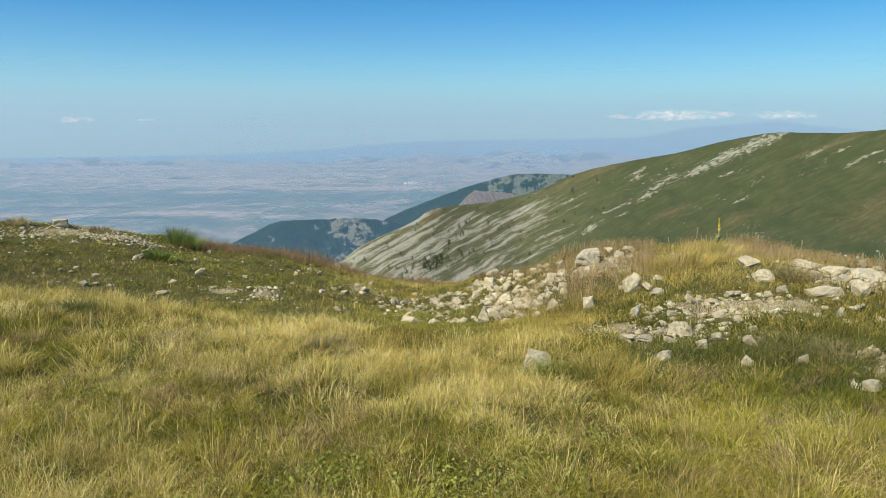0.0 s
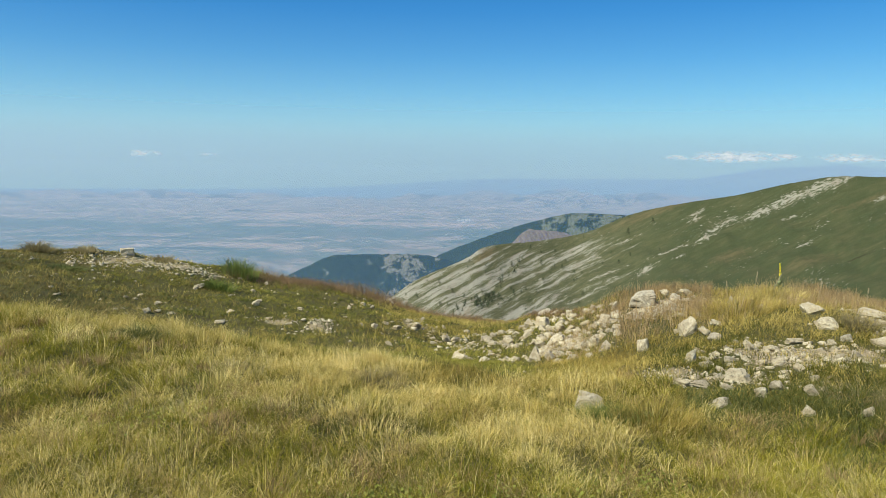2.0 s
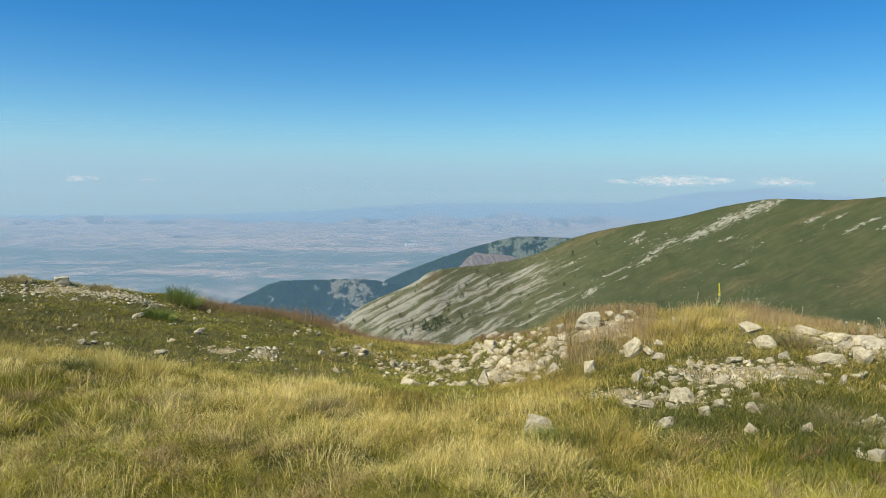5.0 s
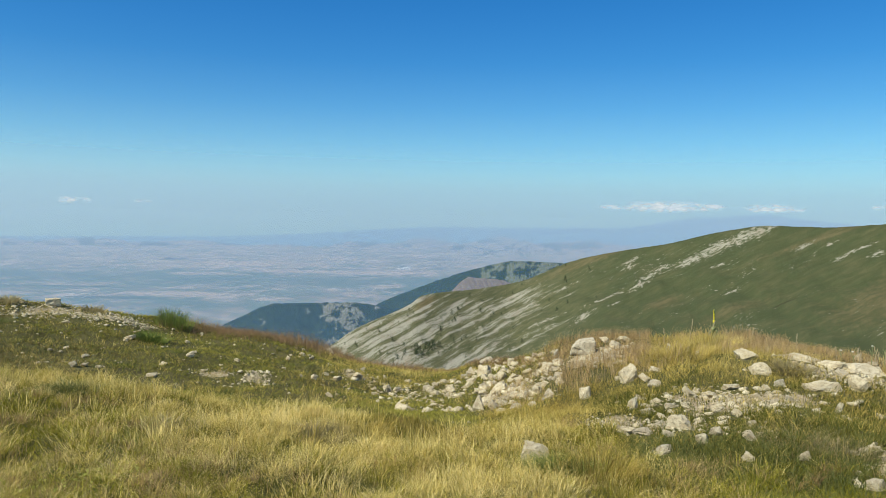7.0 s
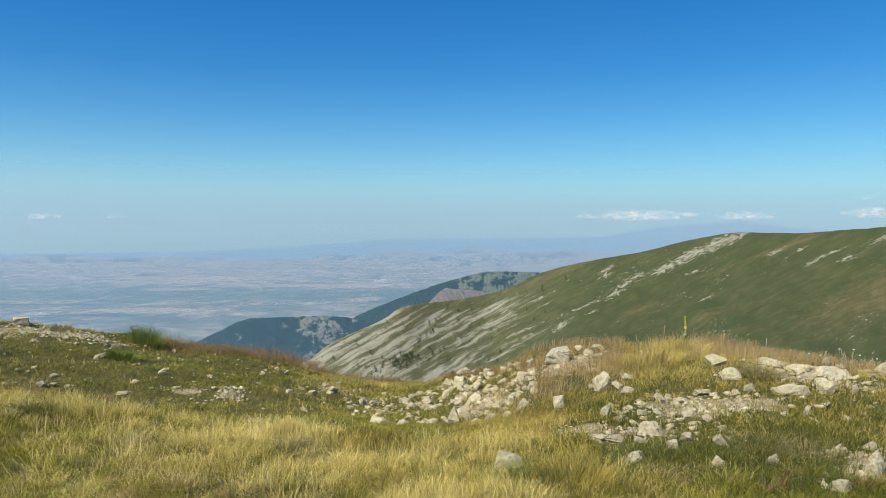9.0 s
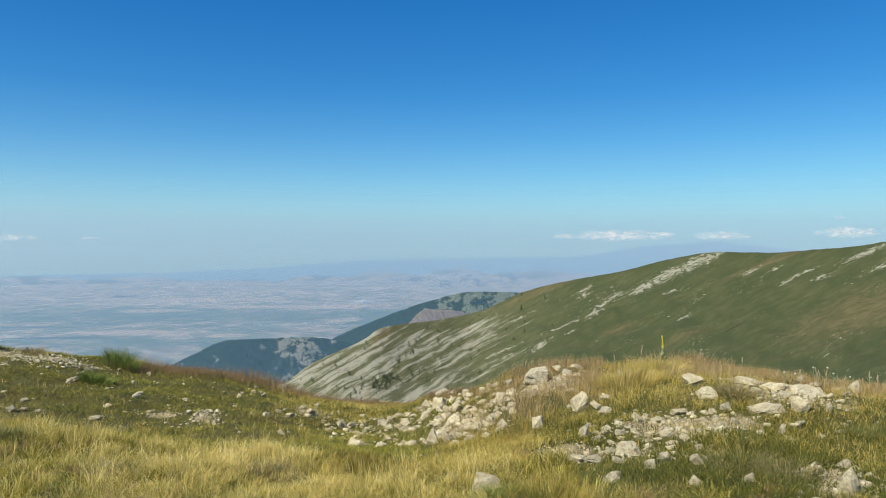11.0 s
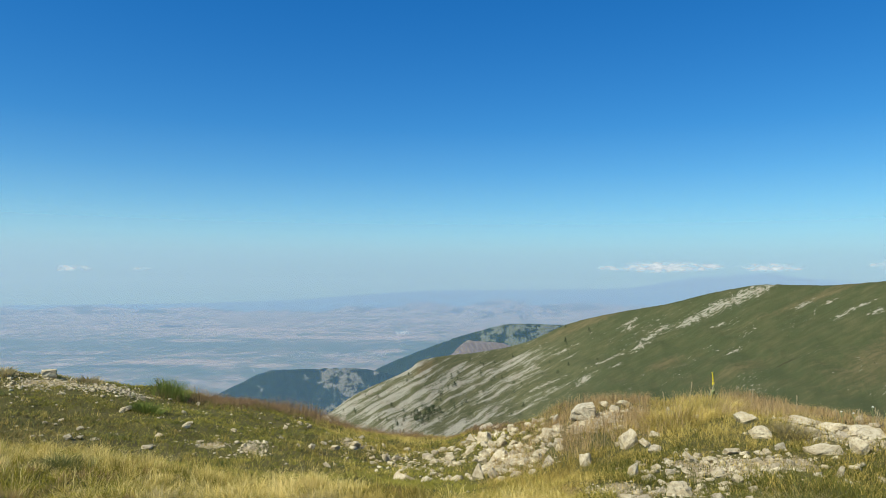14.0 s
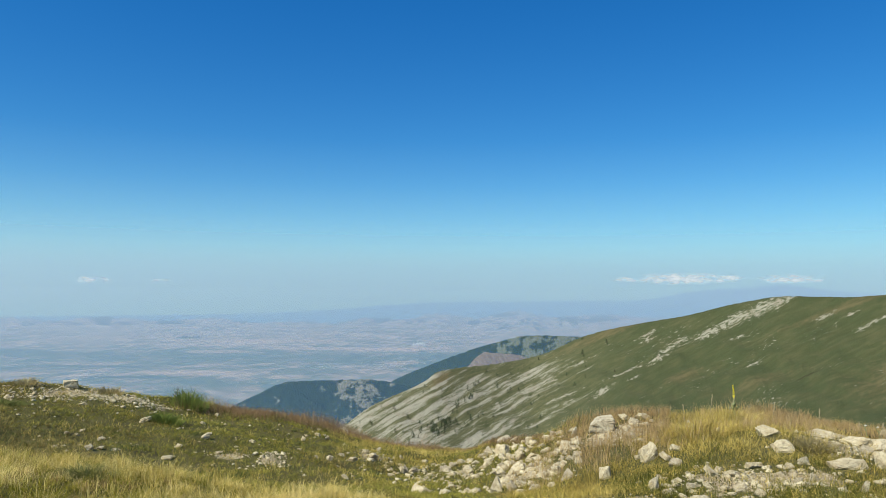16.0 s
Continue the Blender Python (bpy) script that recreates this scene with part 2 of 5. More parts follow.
def mesh_arrays(me, verts, faces):
    """Fills a mesh from arrays; the faces all have the same number of corners."""
    k = faces.shape[1]
    me.vertices.add(len(verts))
    me.vertices.foreach_set("co", np.asarray(verts, np.float32).ravel())
    me.loops.add(faces.size)
    me.loops.foreach_set("vertex_index", faces.astype(np.int32).ravel())
    me.polygons.add(len(faces))
    me.polygons.foreach_set("loop_start", np.arange(0, faces.size, k, dtype=np.int32))
    me.update(calc_edges=True)


def build_ground():
    az = np.concatenate([np.arange(-180, -45, 3.0), np.arange(-45, 45, 0.3), np.arange(45, 180.1, 3.0)])
    rr = np.concatenate([[0.0], np.geomspace(0.5, 30, 210), np.geomspace(30.5, R_END - 1, 40)])
    a, r = np.meshgrid(np.radians(az), rr, indexing="ij")
    x, y = r * np.sin(a), r * np.cos(a)
    z = ground_z(x, y)
    ob = sheet("ground", np.stack([x, y, z], -1).reshape(-1, 3), len(az), len(rr), SOIL)
    return tagged(ob, "dry turf and soil of a mountain meadow", "ground", kind="structure")


build_ground()

# ---- hills, plain and haze ----
SLOPES = {}


def ridge_sheet(name, material, bearings, tops, dist, foot, fall, step=0.12, rows_n=70, rough=(0.25, 0.08), seed=0.0, wooded=None):
    """A hillside seen from below its skyline: tops in degrees over each bearing, dist and foot in metres, fall in degrees."""
    az = np.arange(bearings[0], bearings[-1] + step / 2, step)
    top, far, low, near = (smooth_curve(az, bearings, k) for k in (tops, dist, fall, foot))
    width = int(3.5 / step)
    kernel = np.hanning(2 * width + 1)
    even = np.convolve(np.pad(top, width, mode="edge"), kernel / kernel.sum(), mode="valid")
    back = 10
    verts, uv = [], []
    for k in range(-back, rows_n):
        v = k / (rows_n - 1)
        if k < 0:
            r, el = far * (1 - v * 1.2), top + v * 14
        else:
            blend = min(1.0, 3 * v)
            crest = top * (1 - blend) + even * blend
            r, el = far + (near - far) * v, crest + (low - crest) * v
        x, y = r * np.sin(np.radians(az)), r * np.cos(np.radians(az))
        wob = np.array([noise.fractal((p * 0.35 + seed, q * 0.7, seed), 1.0, 2.0, 5) for p, q in zip(az, el)])
        fine = np.array([noise.fractal((p * 2.5 + seed, q * 4, 3 + seed), 0.9, 2.1, 4) for p, q in zip(az, el)])
        edge = min(1.0, 0.25 + 4 * max(v, 0))
        lift = (rough[0] * edge * wob * min(1, 4 * max(v, 0)) + rough[1] * fine)
        z = EYE + r * np.tan(np.radians(el + lift))
        verts.append(np.stack([x, y, z], -1))
        uv.append(np.stack([az, el], -1))
    SLOPES[name] = (az, np.array(verts[back:]))
    ob = sheet(name, np.concatenate(verts), rows_n + back, len(az), material, np.concatenate(uv))
    layer = ob.data.attributes.new("below", "FLOAT", "POINT")
    layer.data.foreach_set("value", (np.tile(top, rows_n + back) - np.concatenate(uv)[:, 1]).astype(np.float32))
    if wooded:
        layer = ob.data.attributes.new("wooded", "FLOAT", "POINT")
        layer.data.foreach_set("value", np.array([wooded(p, q) for p, q in np.concatenate(uv)], np.float32))
    return ob


# scree tongues on the ridge: bearing, height angle, half length, half width, slant, in degrees
SCREE = ((15.0, -2.96, 0.63, 0.13), (16.4, -4.1, 0.74, 0.2), (14.9, -3.4, 0.4, 0.16), (15.7, -4.83, 0.6, 0.2), (13.3, -5.85, 1.1, 0.08), (13.9, -6.3, 0.5, 0.07),
         (17.3, -3.4, 0.6, 0.16), (21.4, -3.0, 0.5, 0.1), (22.5, -4.75, 0.58, 0.08), (30.4, -1.46, 1.0, 0.09), (27.0, -1.4, 0.6, 0.12),
         (29.3, -2.1, 0.4, 0.12), (31.6, -1.7, 0.5, 0.16), (11.6, -7.3, 0.7, 0.2), (8.6, -7.9, 1.1, 0.12), (9.7, -5.35, 0.95, 0.08), (28.6, -1.2, 0.4, 0.1),
         (24.3, -0.36, 1.0, 0.28), (23.0, -0.85, 1.5, 0.42), (21.2, -1.7, 1.7, 0.36), (19.5, -2.65, 1.2, 0.3), (34.3, 0.0, 1.2, 0.2), (35.5, -0.8, 1.0, 0.16))
# dry brown places: bearing, height angle, half length, half width, strength
DRY = ((-1.0, -6.7, 1.1, 0.6, 1.0), (12.0, -2.9, 4.5, 0.4, 0.55), (17.5, -6.0, 1.6, 0.4, 0.5), (34.0, -4.0, 6.0, 1.5, 0.6), (30.0, 0.1, 7.0, 0.3, 0.5), (22.5, -6.3, 3.0, 0.4, 0.4))


def ridge_material():
    """Green slope with grey scree in streaks down the fall line."""
    n = Nodes("green_slope", 0.95, 0.1)
    uv = n.where("UV")
    slant = n.mapped(uv, turn=-28)
    under = n.tree.nodes.new("ShaderNodeAttribute")
    under.attribute_name = "below"
    sep = n.add("ShaderNodeSeparateXYZ", 0, Vector=uv)
    c = n.ramp(n.noise(uv, 0.35, 5), (0.35, (0.042, 0.059, 0.026)), (0.55, (0.053, 0.069, 0.030)), (0.7, (0.073, 0.079, 0.037)))
    c = n.mix(n.ramp(n.noise(n.mapped(slant, (0.5, 1.6, 1)), 1.0, 6, 0.65), (0.45, 0.0), (0.65, 0.7)), c, (0.098, 0.095, 0.046))
    along = n.maths("MULTIPLY", n.maths("ADD", sep, 12.0), 0.025)
    olive = n.ramp(along, (0.3, 1.0), (0.5, 0.75), (0.66, 0.0))
    c = n.mix(n.maths("MULTIPLY", olive, 0.7), c, n.ramp(n.noise(uv, 9.0, 6, 0.7), (0.4, (0.10, 0.10, 0.05)), (0.6, (0.175, 0.16, 0.095))))
    c = n.mix(n.ramp(n.noise(uv, 14.0, 6, 0.7), (0.42, 0.0), (0.7, 0.7)), c, (0.055, 0.062, 0.025))
    c = n.mix(n.ramp(n.noise(uv, 45.0, 4, 0.7), (0.5, 0.0), (0.7, 0.6)), c, (0.15, 0.145, 0.078))
    for a, e2, ln, wd, much in DRY:
        near = n.maths("SUBTRACT", 1.3, n.reach(uv, (a, e2), (ln, wd), 24))
        near = n.maths("ADD", near, n.maths("MULTIPLY", n.maths("SUBTRACT", n.noise(uv, 3.0, 7, 0.7), 0.5), 2.2))
        c = n.mix(n.ramp(near, (0.1, 0.0), (0.9, much)), c, (0.15, 0.118, 0.062))
    lines = n.noise(n.mapped(slant, (0.7, 5.0, 1)), 1.0, 6, 0.7)
    c = n.mix(n.ramp(lines, (0.42, 0.6), (0.6, 0.0)), c, (0.046, 0.055, 0.023))
    # the bare flank: loose grey scree, broken by gullies and turf, thinning out towards the grassy slope
    flank = n.ramp(along, (0.18, 1.0), (0.34, 0.92), (0.46, 0.74), (0.57, 0.46), (0.7, 0.08))
    turfed = n.maths("MULTIPLY", n.ramp(under.outputs["Fac"], (0.0, 1.0), (0.55, 0.9), (1.0, 0.0)), n.ramp(along, (0.245, 0.0), (0.29, 1.0)))
    bands = n.noise(n.mapped(slant, (0.16, 2.3, 1)), 1.0, 3.0, 0.55)
    shreds = n.noise(n.mapped(slant, (0.7, 4.0, 1)), 1.0, 5, 0.7)
    crumbs = n.noise(n.mapped(slant, (8.0, 14.0, 1)), 1.0, 5, 0.75)
    both = n.maths("ADD", n.maths("ADD", n.maths("MULTIPLY", bands, 0.43), n.maths("MULTIPLY", shreds, 0.28)), n.maths("MULTIPLY", crumbs, 0.29))
    level = n.maths("SUBTRACT", both, n.maths("SUBTRACT", 0.64, n.maths("MULTIPLY", flank, 0.175)))
    level = n.maths("SUBTRACT", level, n.maths("MULTIPLY", turfed, 0.06))
    specks = n.noise(n.mapped(slant, (3.0, 11.0, 1)), 1.0, 3, 0.6)
    zones = n.noise(n.mapped(slant, (0.25, 0.6, 1)), 1.0, 4, 0.6)
    level = n.maths("MAXIMUM", level, n.maths("ADD", n.maths("MULTIPLY", n.maths("SUBTRACT", specks, 0.67), 1.5), n.maths("MULTIPLY", n.maths("SUBTRACT", zones, 0.55), 1.0)))
    broken = n.maths("MULTIPLY", n.maths("SUBTRACT", n.noise(n.mapped(slant, (2.2, 7.0, 1)), 1.3, 6, 0.75), 0.535), 2.9)
    for a, e2, ln, wd in SCREE:
        near = n.maths("MULTIPLY", n.maths("SUBTRACT", 1.15, n.reach(uv, (a, e2), (ln, wd * 0.8), 27)), 0.27)
        level = n.maths("MAXIMUM", level, n.maths("ADD", near, broken))
    mask = n.ramp(n.maths("MULTIPLY", level, 20.0), (0.0, 0.0), (1.0, 1.0))
    rock = n.ramp(n.noise(uv, 20.0, 6, 0.75), (0.35, (0.17, 0.165, 0.13)), (0.5, (0.28, 0.27, 0.215)), (0.68, (0.42, 0.405, 0.33)))
    rock = n.mix(n.ramp(n.noise(uv, 1.3, 5, 0.6), (0.5, 0.0), (0.7, 0.55)), rock, (0.245, 0.195, 0.15))
    c = n.mix(n.maths("MULTIPLY", mask, 0.92), c, rock)
    gully = n.ramp(n.noise(n.mapped(slant, (0.55, 2.0, 1), move=(3.1, 1.7, 0)), 1.0, 6, 0.7), (0.57, 0.0), (0.63, 0.8))
    c = n.mix(n.maths("MULTIPLY", gully, n.ramp(along, (0.2, 0.25), (0.29, 0.8), (0.42, 0.7), (0.55, 0.0))), c, (0.052, 0.064, 0.028))
    rut = n.maths("SUBTRACT", 1.0, n.reach(uv, (25.9, -5.5), (1.15, 0.06), 24))
    c = n.mix(n.ramp(n.maths("ADD", rut, n.maths("MULTIPLY", n.maths("SUBTRACT", n.noise(uv, 9.0, 4, 0.7), 0.5), 1.2)), (0.05, 0.0), (0.4, 0.8)), c, (0.04, 0.04, 0.02))
    n.bump(n.maths("ADD", n.noise(uv, 6.0, 8, 0.72), n.maths("MULTIPLY", shreds, 0.3)), 0.4, 2.5)
    return n.colour(c)


def forest_material(name, rocky=(0.30, 0.29, 0.22), grassy=(0.10, 0.12, 0.05)):
    """Dark woods where the hill is wooded, pasture and rock elsewhere."""
    n = Nodes(name, 0.95, 0.1)
    uv = n.where("UV")
    cover = n.tree.nodes.new("ShaderNodeAttribute")
    cover.attribute_name = "wooded"
    f = n.maths("ADD", cover.outputs["Fac"], n.maths("MULTIPLY", n.maths("SUBTRACT", n.noise(uv, 3.6, 9, 0.75), 0.5), 2.6))
    wood = n.ramp(n.noise(uv, 22.0, 4), (0.35, (0.010, 0.022, 0.018)), (0.65, (0.030, 0.050, 0.033)))
    wood = n.mix(n.ramp(n.noise(uv, 3.5, 7, 0.7), (0.52, 0.0), (0.68, 0.6)), wood, (0.065, 0.085, 0.045))
    open_land = n.ramp(n.noise(uv, 7.0, 7, 0.75), (0.4, grassy), (0.6, rocky))
    c = n.mix(n.ramp(f, (0.46, 0.0), (0.54, 1.0)), open_land, wood)
    n.bump(n.noise(uv, 10.0, 8, 0.7), 0.8, 8.0)
    return n.colour(c)


def km(bearing, up):
    """A place of the plain, in its own kilometres."""
    far = 1.4 / math.tan(radians(-up))
    return far * math.sin(radians(bearing)), far * math.cos(radians(bearing))


# reaped fields and dark hedges on the plain: bearing, height angle, half width and half depth in kilometres
REAPED = ((-12.7, -6.42, 0.34, 0.36), (-3.9, -5.42, 0.36, 0.42), (-20.0, -5.95, 0.8, 0.5), (-18.0, -4.45, 0.8, 0.5), (-31.0, -5.6, 0.5, 0.4), (-8.5, -4.35, 2.2, 0.5), (-2.0, -4.3, 1.0, 0.35), (5.5, -3.75, 1.6, 0.8), (-14.0, -3.7, 2.4, 0.9))
HEDGES = ((-16.6, -5.2, 0.95, 0.06), (-11.5, -5.02, 0.3, 0.1), (-7.0, -4.75, 0.5, 0.12), (-24.0, -6.15, 1.0, 0.2), (-27.0, -5.25, 1.6, 0.15), (-5.3, -5.75, 0.5, 0.08))


def plain_material():
    """Reaped strips, green crops, hedges and hamlets, laid out in kilometres."""
    n = Nodes("fields", 1.0, 0.0)
    uv = n.where("UV")

    def strips(size, turn, stretch):
        vor = n.tree.nodes.new("ShaderNodeTexVoronoi")
        vor.inputs["Scale"].default_value = size
        warped = n.mix(0.06, uv, n.noise(uv, 0.9, 3, 0.6, 1), "ADD")
        n.put(vor.inputs["Vector"], n.mapped(n.mapped(warped, turn=turn), (1.0, stretch, 1)))
        return n.add("ShaderNodeSeparateColor", 0, Color=vor.outputs["Color"])

    big = n.noise(n.mapped(uv, (0.22, 0.4, 1)), 1.0, 5, 0.6)
    fac = n.maths("ADD", n.maths("MULTIPLY", strips(2.2, 24, 0.7), 0.34), n.maths("MULTIPLY", strips(5.0, -18, 0.6), 0.22))
    fac = n.maths("ADD", fac, n.maths("MULTIPLY", big, 0.42))
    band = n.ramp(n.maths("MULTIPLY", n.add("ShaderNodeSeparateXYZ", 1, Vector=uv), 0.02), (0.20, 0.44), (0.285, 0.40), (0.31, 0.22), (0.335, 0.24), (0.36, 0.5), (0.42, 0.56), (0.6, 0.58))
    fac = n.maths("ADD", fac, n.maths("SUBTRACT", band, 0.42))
    c = n.ramp(fac, (0.28, (0.06, 0.10, 0.062)), (0.42, (0.12, 0.145, 0.09)), (0.52, (0.20, 0.175, 0.13)), (0.64, (0.34, 0.265, 0.20)), (0.8, (0.48, 0.36, 0.28)))
    ragged = n.maths("MULTIPLY", n.maths("SUBTRACT", n.noise(uv, 3.2, 5, 0.7), 0.5), 1.6)
    for bearing, up, half, deep in REAPED:
        near = n.maths("ADD", n.maths("SUBTRACT", 1.15, n.reach(uv, km(bearing, up), (half, deep))), ragged)
        c = n.mix(n.ramp(near, (0.05, 0.0), (0.4, 0.7)), c, (0.50, 0.35, 0.26))
    dashes = n.noise(n.mapped(uv, (5.0, 7.0, 1)), 1.0, 5, 0.7)
    c = n.mix(n.ramp(dashes, (0.51, 0.0), (0.6, 0.8)), c, (0.035, 0.065, 0.045))
    for bearing, up, half, deep in HEDGES:
        near = n.maths("ADD", n.maths("SUBTRACT", 1.0, n.reach(uv, km(bearing, up), (half, deep))), n.maths("MULTIPLY", ragged, 0.4))
        c = n.mix(n.ramp(near, (0.05, 0.0), (0.3, 0.9)), c, (0.03, 0.06, 0.045))
    hamlets = n.maths("ADD", n.noise(uv, 11.0, 3, 0.7), n.maths("MULTIPLY", n.noise(uv, 0.7, 3, 0.6), 0.35))
    c = n.mix(n.ramp(hamlets, (0.80, 0.0), (0.86, 0.85)), c, (0.66, 0.61, 0.56))
    return n.colour(c)


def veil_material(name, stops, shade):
    """Haze put in as a lit, tinted, see-through sheet, thicker near the plain. stops: height angle in degrees and
    cover.
    """
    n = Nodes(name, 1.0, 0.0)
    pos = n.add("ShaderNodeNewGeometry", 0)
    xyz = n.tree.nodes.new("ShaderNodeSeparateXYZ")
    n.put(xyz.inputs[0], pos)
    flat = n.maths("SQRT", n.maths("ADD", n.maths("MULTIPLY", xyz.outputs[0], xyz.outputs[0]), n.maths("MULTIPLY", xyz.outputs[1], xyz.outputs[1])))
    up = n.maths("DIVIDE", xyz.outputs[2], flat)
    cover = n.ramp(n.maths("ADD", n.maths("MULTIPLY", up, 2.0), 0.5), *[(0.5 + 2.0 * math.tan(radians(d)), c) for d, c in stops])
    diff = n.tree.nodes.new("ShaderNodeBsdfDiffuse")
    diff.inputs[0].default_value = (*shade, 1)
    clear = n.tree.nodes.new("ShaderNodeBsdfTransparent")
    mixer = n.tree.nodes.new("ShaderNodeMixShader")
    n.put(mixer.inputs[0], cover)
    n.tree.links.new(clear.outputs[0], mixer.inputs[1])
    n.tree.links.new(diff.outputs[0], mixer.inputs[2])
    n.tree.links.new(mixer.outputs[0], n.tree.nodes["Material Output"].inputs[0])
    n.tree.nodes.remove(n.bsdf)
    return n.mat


RIDGE = ridge_material()
WOODED = forest_material("wooded_hill", (0.20, 0.20, 0.155), (0.075, 0.095, 0.05))
SCRUB = forest_material("rocky_wooded_hill", (0.34, 0.29, 0.24), (0.085, 0.105, 0.055))
FIELDS = plain_material()

ridge = ridge_sheet(
    "green_ridge", RIDGE, (-14, -8.3, -6.5, -2, -1.1, 3.4, 6.5, 10.8, 13.7, 17.8, 21.3, 24.8, 28.2, 31, 33.6, 36, 44, 60),
    (-14, -10.1, -8.85, -6.75, -6.1, -5.45, -4.82, -3.02, -2.3, -1.5, -0.57, 0.0, -0.04, 0.18, 0.42, 0.86, 1.8, 2.5),
    (640, 680, 700, 760, 780, 860, 900, 900, 880, 860, 840, 820, 800, 780, 770, 760, 720, 650),
    (400, 400, 400, 400, 400, 380, 360, 330, 310, 300, 290, 280, 270, 260, 250, 250, 240, 240),
    (-18, -17, -17, -17, -17, -17, -17, -16, -15, -15, -15, -15, -15, -15, -15, -15, -15, -15), rough=(0.25, 0.035))
tagged(ridge, "green grassy mountain ridge with grey scree streaks", "hill", kind="structure")



def wooded_a(a, e2):
    """How wooded the far hill is at a bearing and height angle: dense on its long shoulder, patches of wood on the open summit."""
    dense = 1.25 - max(0, a - 1.2 + (e2 + 4.2) * 1.1) * 0.28
    return max(0.46, dense) + 0.75 * noise.fractal((a * 0.9, e2 * 1.6, 2.0), 0.9, 2.0, 5)


def wooded_b(a, e2):
    """The nearer hill: woods on both flanks, rock and scrub in the middle."""
    rock = math.exp(-((a + 7.2 + (e2 + 7.5) * 0.6) / 2.2) ** 2)
    return 1.05 - 0.66 * rock + 0.8 * noise.fractal((a * 1.0, e2 * 1.4, 7.0), 0.9, 2.0, 5)


hill_a = ridge_sheet("wooded_hill", WOODED, (-12, -8, -4.7, -1.55, 3.36, 6.2, 9.5, 10.8, 16, 22), (-11, -9, -6.85, -5.5, -3.82, -3.2, -3.24, -3.4, -4.5, -7),
                     (1900,) * 10, (1300,) * 10, (-12,) * 10, rough=(0.3, 0.06), seed=5.0, wooded=wooded_a)
tagged(hill_a, "distant dark wooded hill with a bare summit", "hill", kind="structure")
hill_b = ridge_sheet("rocky_hill", SCRUB, (-24, -19, -15.2, -12.6, -10.4, -6.5, -4.2, 0, 6), (-11, -9.6, -7.8, -6.8, -6.74, -6.7, -7.05, -8.5, -11),
                     (1500,) * 9, (1050,) * 9, (-13,) * 9, rough=(0.3, 0.07), seed=9.0, wooded=wooded_b)
tagged(hill_b, "distant rocky hill with dark woods", "hill", kind="structure")


def spur_material():
    """Bare reddish earth, washed into fine rills."""
    n = Nodes("bare_spur", 0.95, 0.1)
    uv = n.where("UV")
    c = n.ramp(n.noise(n.mapped(n.mapped(uv, turn=55), (1.5, 7.0, 1)), 1.0, 6, 0.65), (0.35, (0.17, 0.125, 0.105)), (0.65, (0.30, 0.23, 0.19)))
    c = n.mix(n.ramp(n.noise(uv, 3.0, 6, 0.7), (0.55, 0.0), (0.7, 0.7)), c, (0.15, 0.16, 0.085))
    n.bump(n.noise(uv, 8.0, 7, 0.7), 0.8, 8.0)
    return n.colour(c)


spur = ridge_sheet("bare_spur", spur_material(), (-0.5, 0.8, 1.33, 2.0, 2.57, 3.9, 5.2, 6.5, 9), (-7.5, -6.1, -5.55, -4.88, -4.55, -4.62, -4.72, -5.3, -7.5),
                   (1250,) * 9, (1150,) * 9, (-11,) * 9, rough=(0.25, 0.05), seed=3.0)
tagged(spur, "bare reddish-brown spur below the wooded hill", "hill", kind="structure")


def build_plain():
    az = np.radians(np.arange(-75, 75.1, 0.5))
    el = np.concatenate([np.linspace(-30, -10, 12), np.linspace(-9.8, -2.4, 150)])
    rr = np.concatenate([np.linspace(100, 2100, 12), np.linspace(2130, 4470, 150)])
    a, e2 = np.meshgrid(az, np.radians(el), indexing="ij")
    r = np.broadcast_to(rr, a.shape)
    x, y, z = r * np.sin(a), r * np.cos(a), EYE + r * np.tan(e2)
    far = 1.4 / np.tan(-e2)
    uv = np.stack([far * np.sin(a), far * np.cos(a)], -1).reshape(-1, 2)
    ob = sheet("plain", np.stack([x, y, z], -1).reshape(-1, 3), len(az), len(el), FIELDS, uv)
    return tagged(ob, "wide valley plain of pale fields and villages", "plain", kind="structure")


build_plain()

# strong colour contrast and dark wooded patches also stand in for shaded relief
BARE_HILLS = forest_material("bare_hills", (0.46, 0.34, 0.26), (0.22, 0.18, 0.13))
far_hills = ridge_sheet("distant_hills", BARE_HILLS, (-75, -36, -32, -29, -26, -22, -18, -15, -12, -9, -6.5, -4, -1, 2, 5, 8, 11, 16, 30, 75),
                        (-1.9, -2.0, -1.8, -2.05, -1.8, -2.1, -1.95, -2.3, -2.2, -2.35, -1.9, -2.05, -1.55, -1.9, -1.3, -1.75, -1.5, -1.7, -1.5, -1.4),
                        (4700,) * 20, (4150,) * 20, (-3.7,) * 20, step=0.2, rows_n=50, rough=(0.45, 0.12), seed=14.0, wooded=lambda a, e2: 0.40 + 1.0 * noise.fractal((a * 0.4, e2 * 1.8, 11.0), 0.9, 2.0, 5))
tagged(far_hills, "low bare hills beyond the plain", "hills", kind="structure")
# pale blue base colour: the range's distance haze is painted into it
HAZE_BLUE = forest_material("far_mountain_haze_tint", (0.19, 0.37, 0.49), (0.14, 0.29, 0.41))
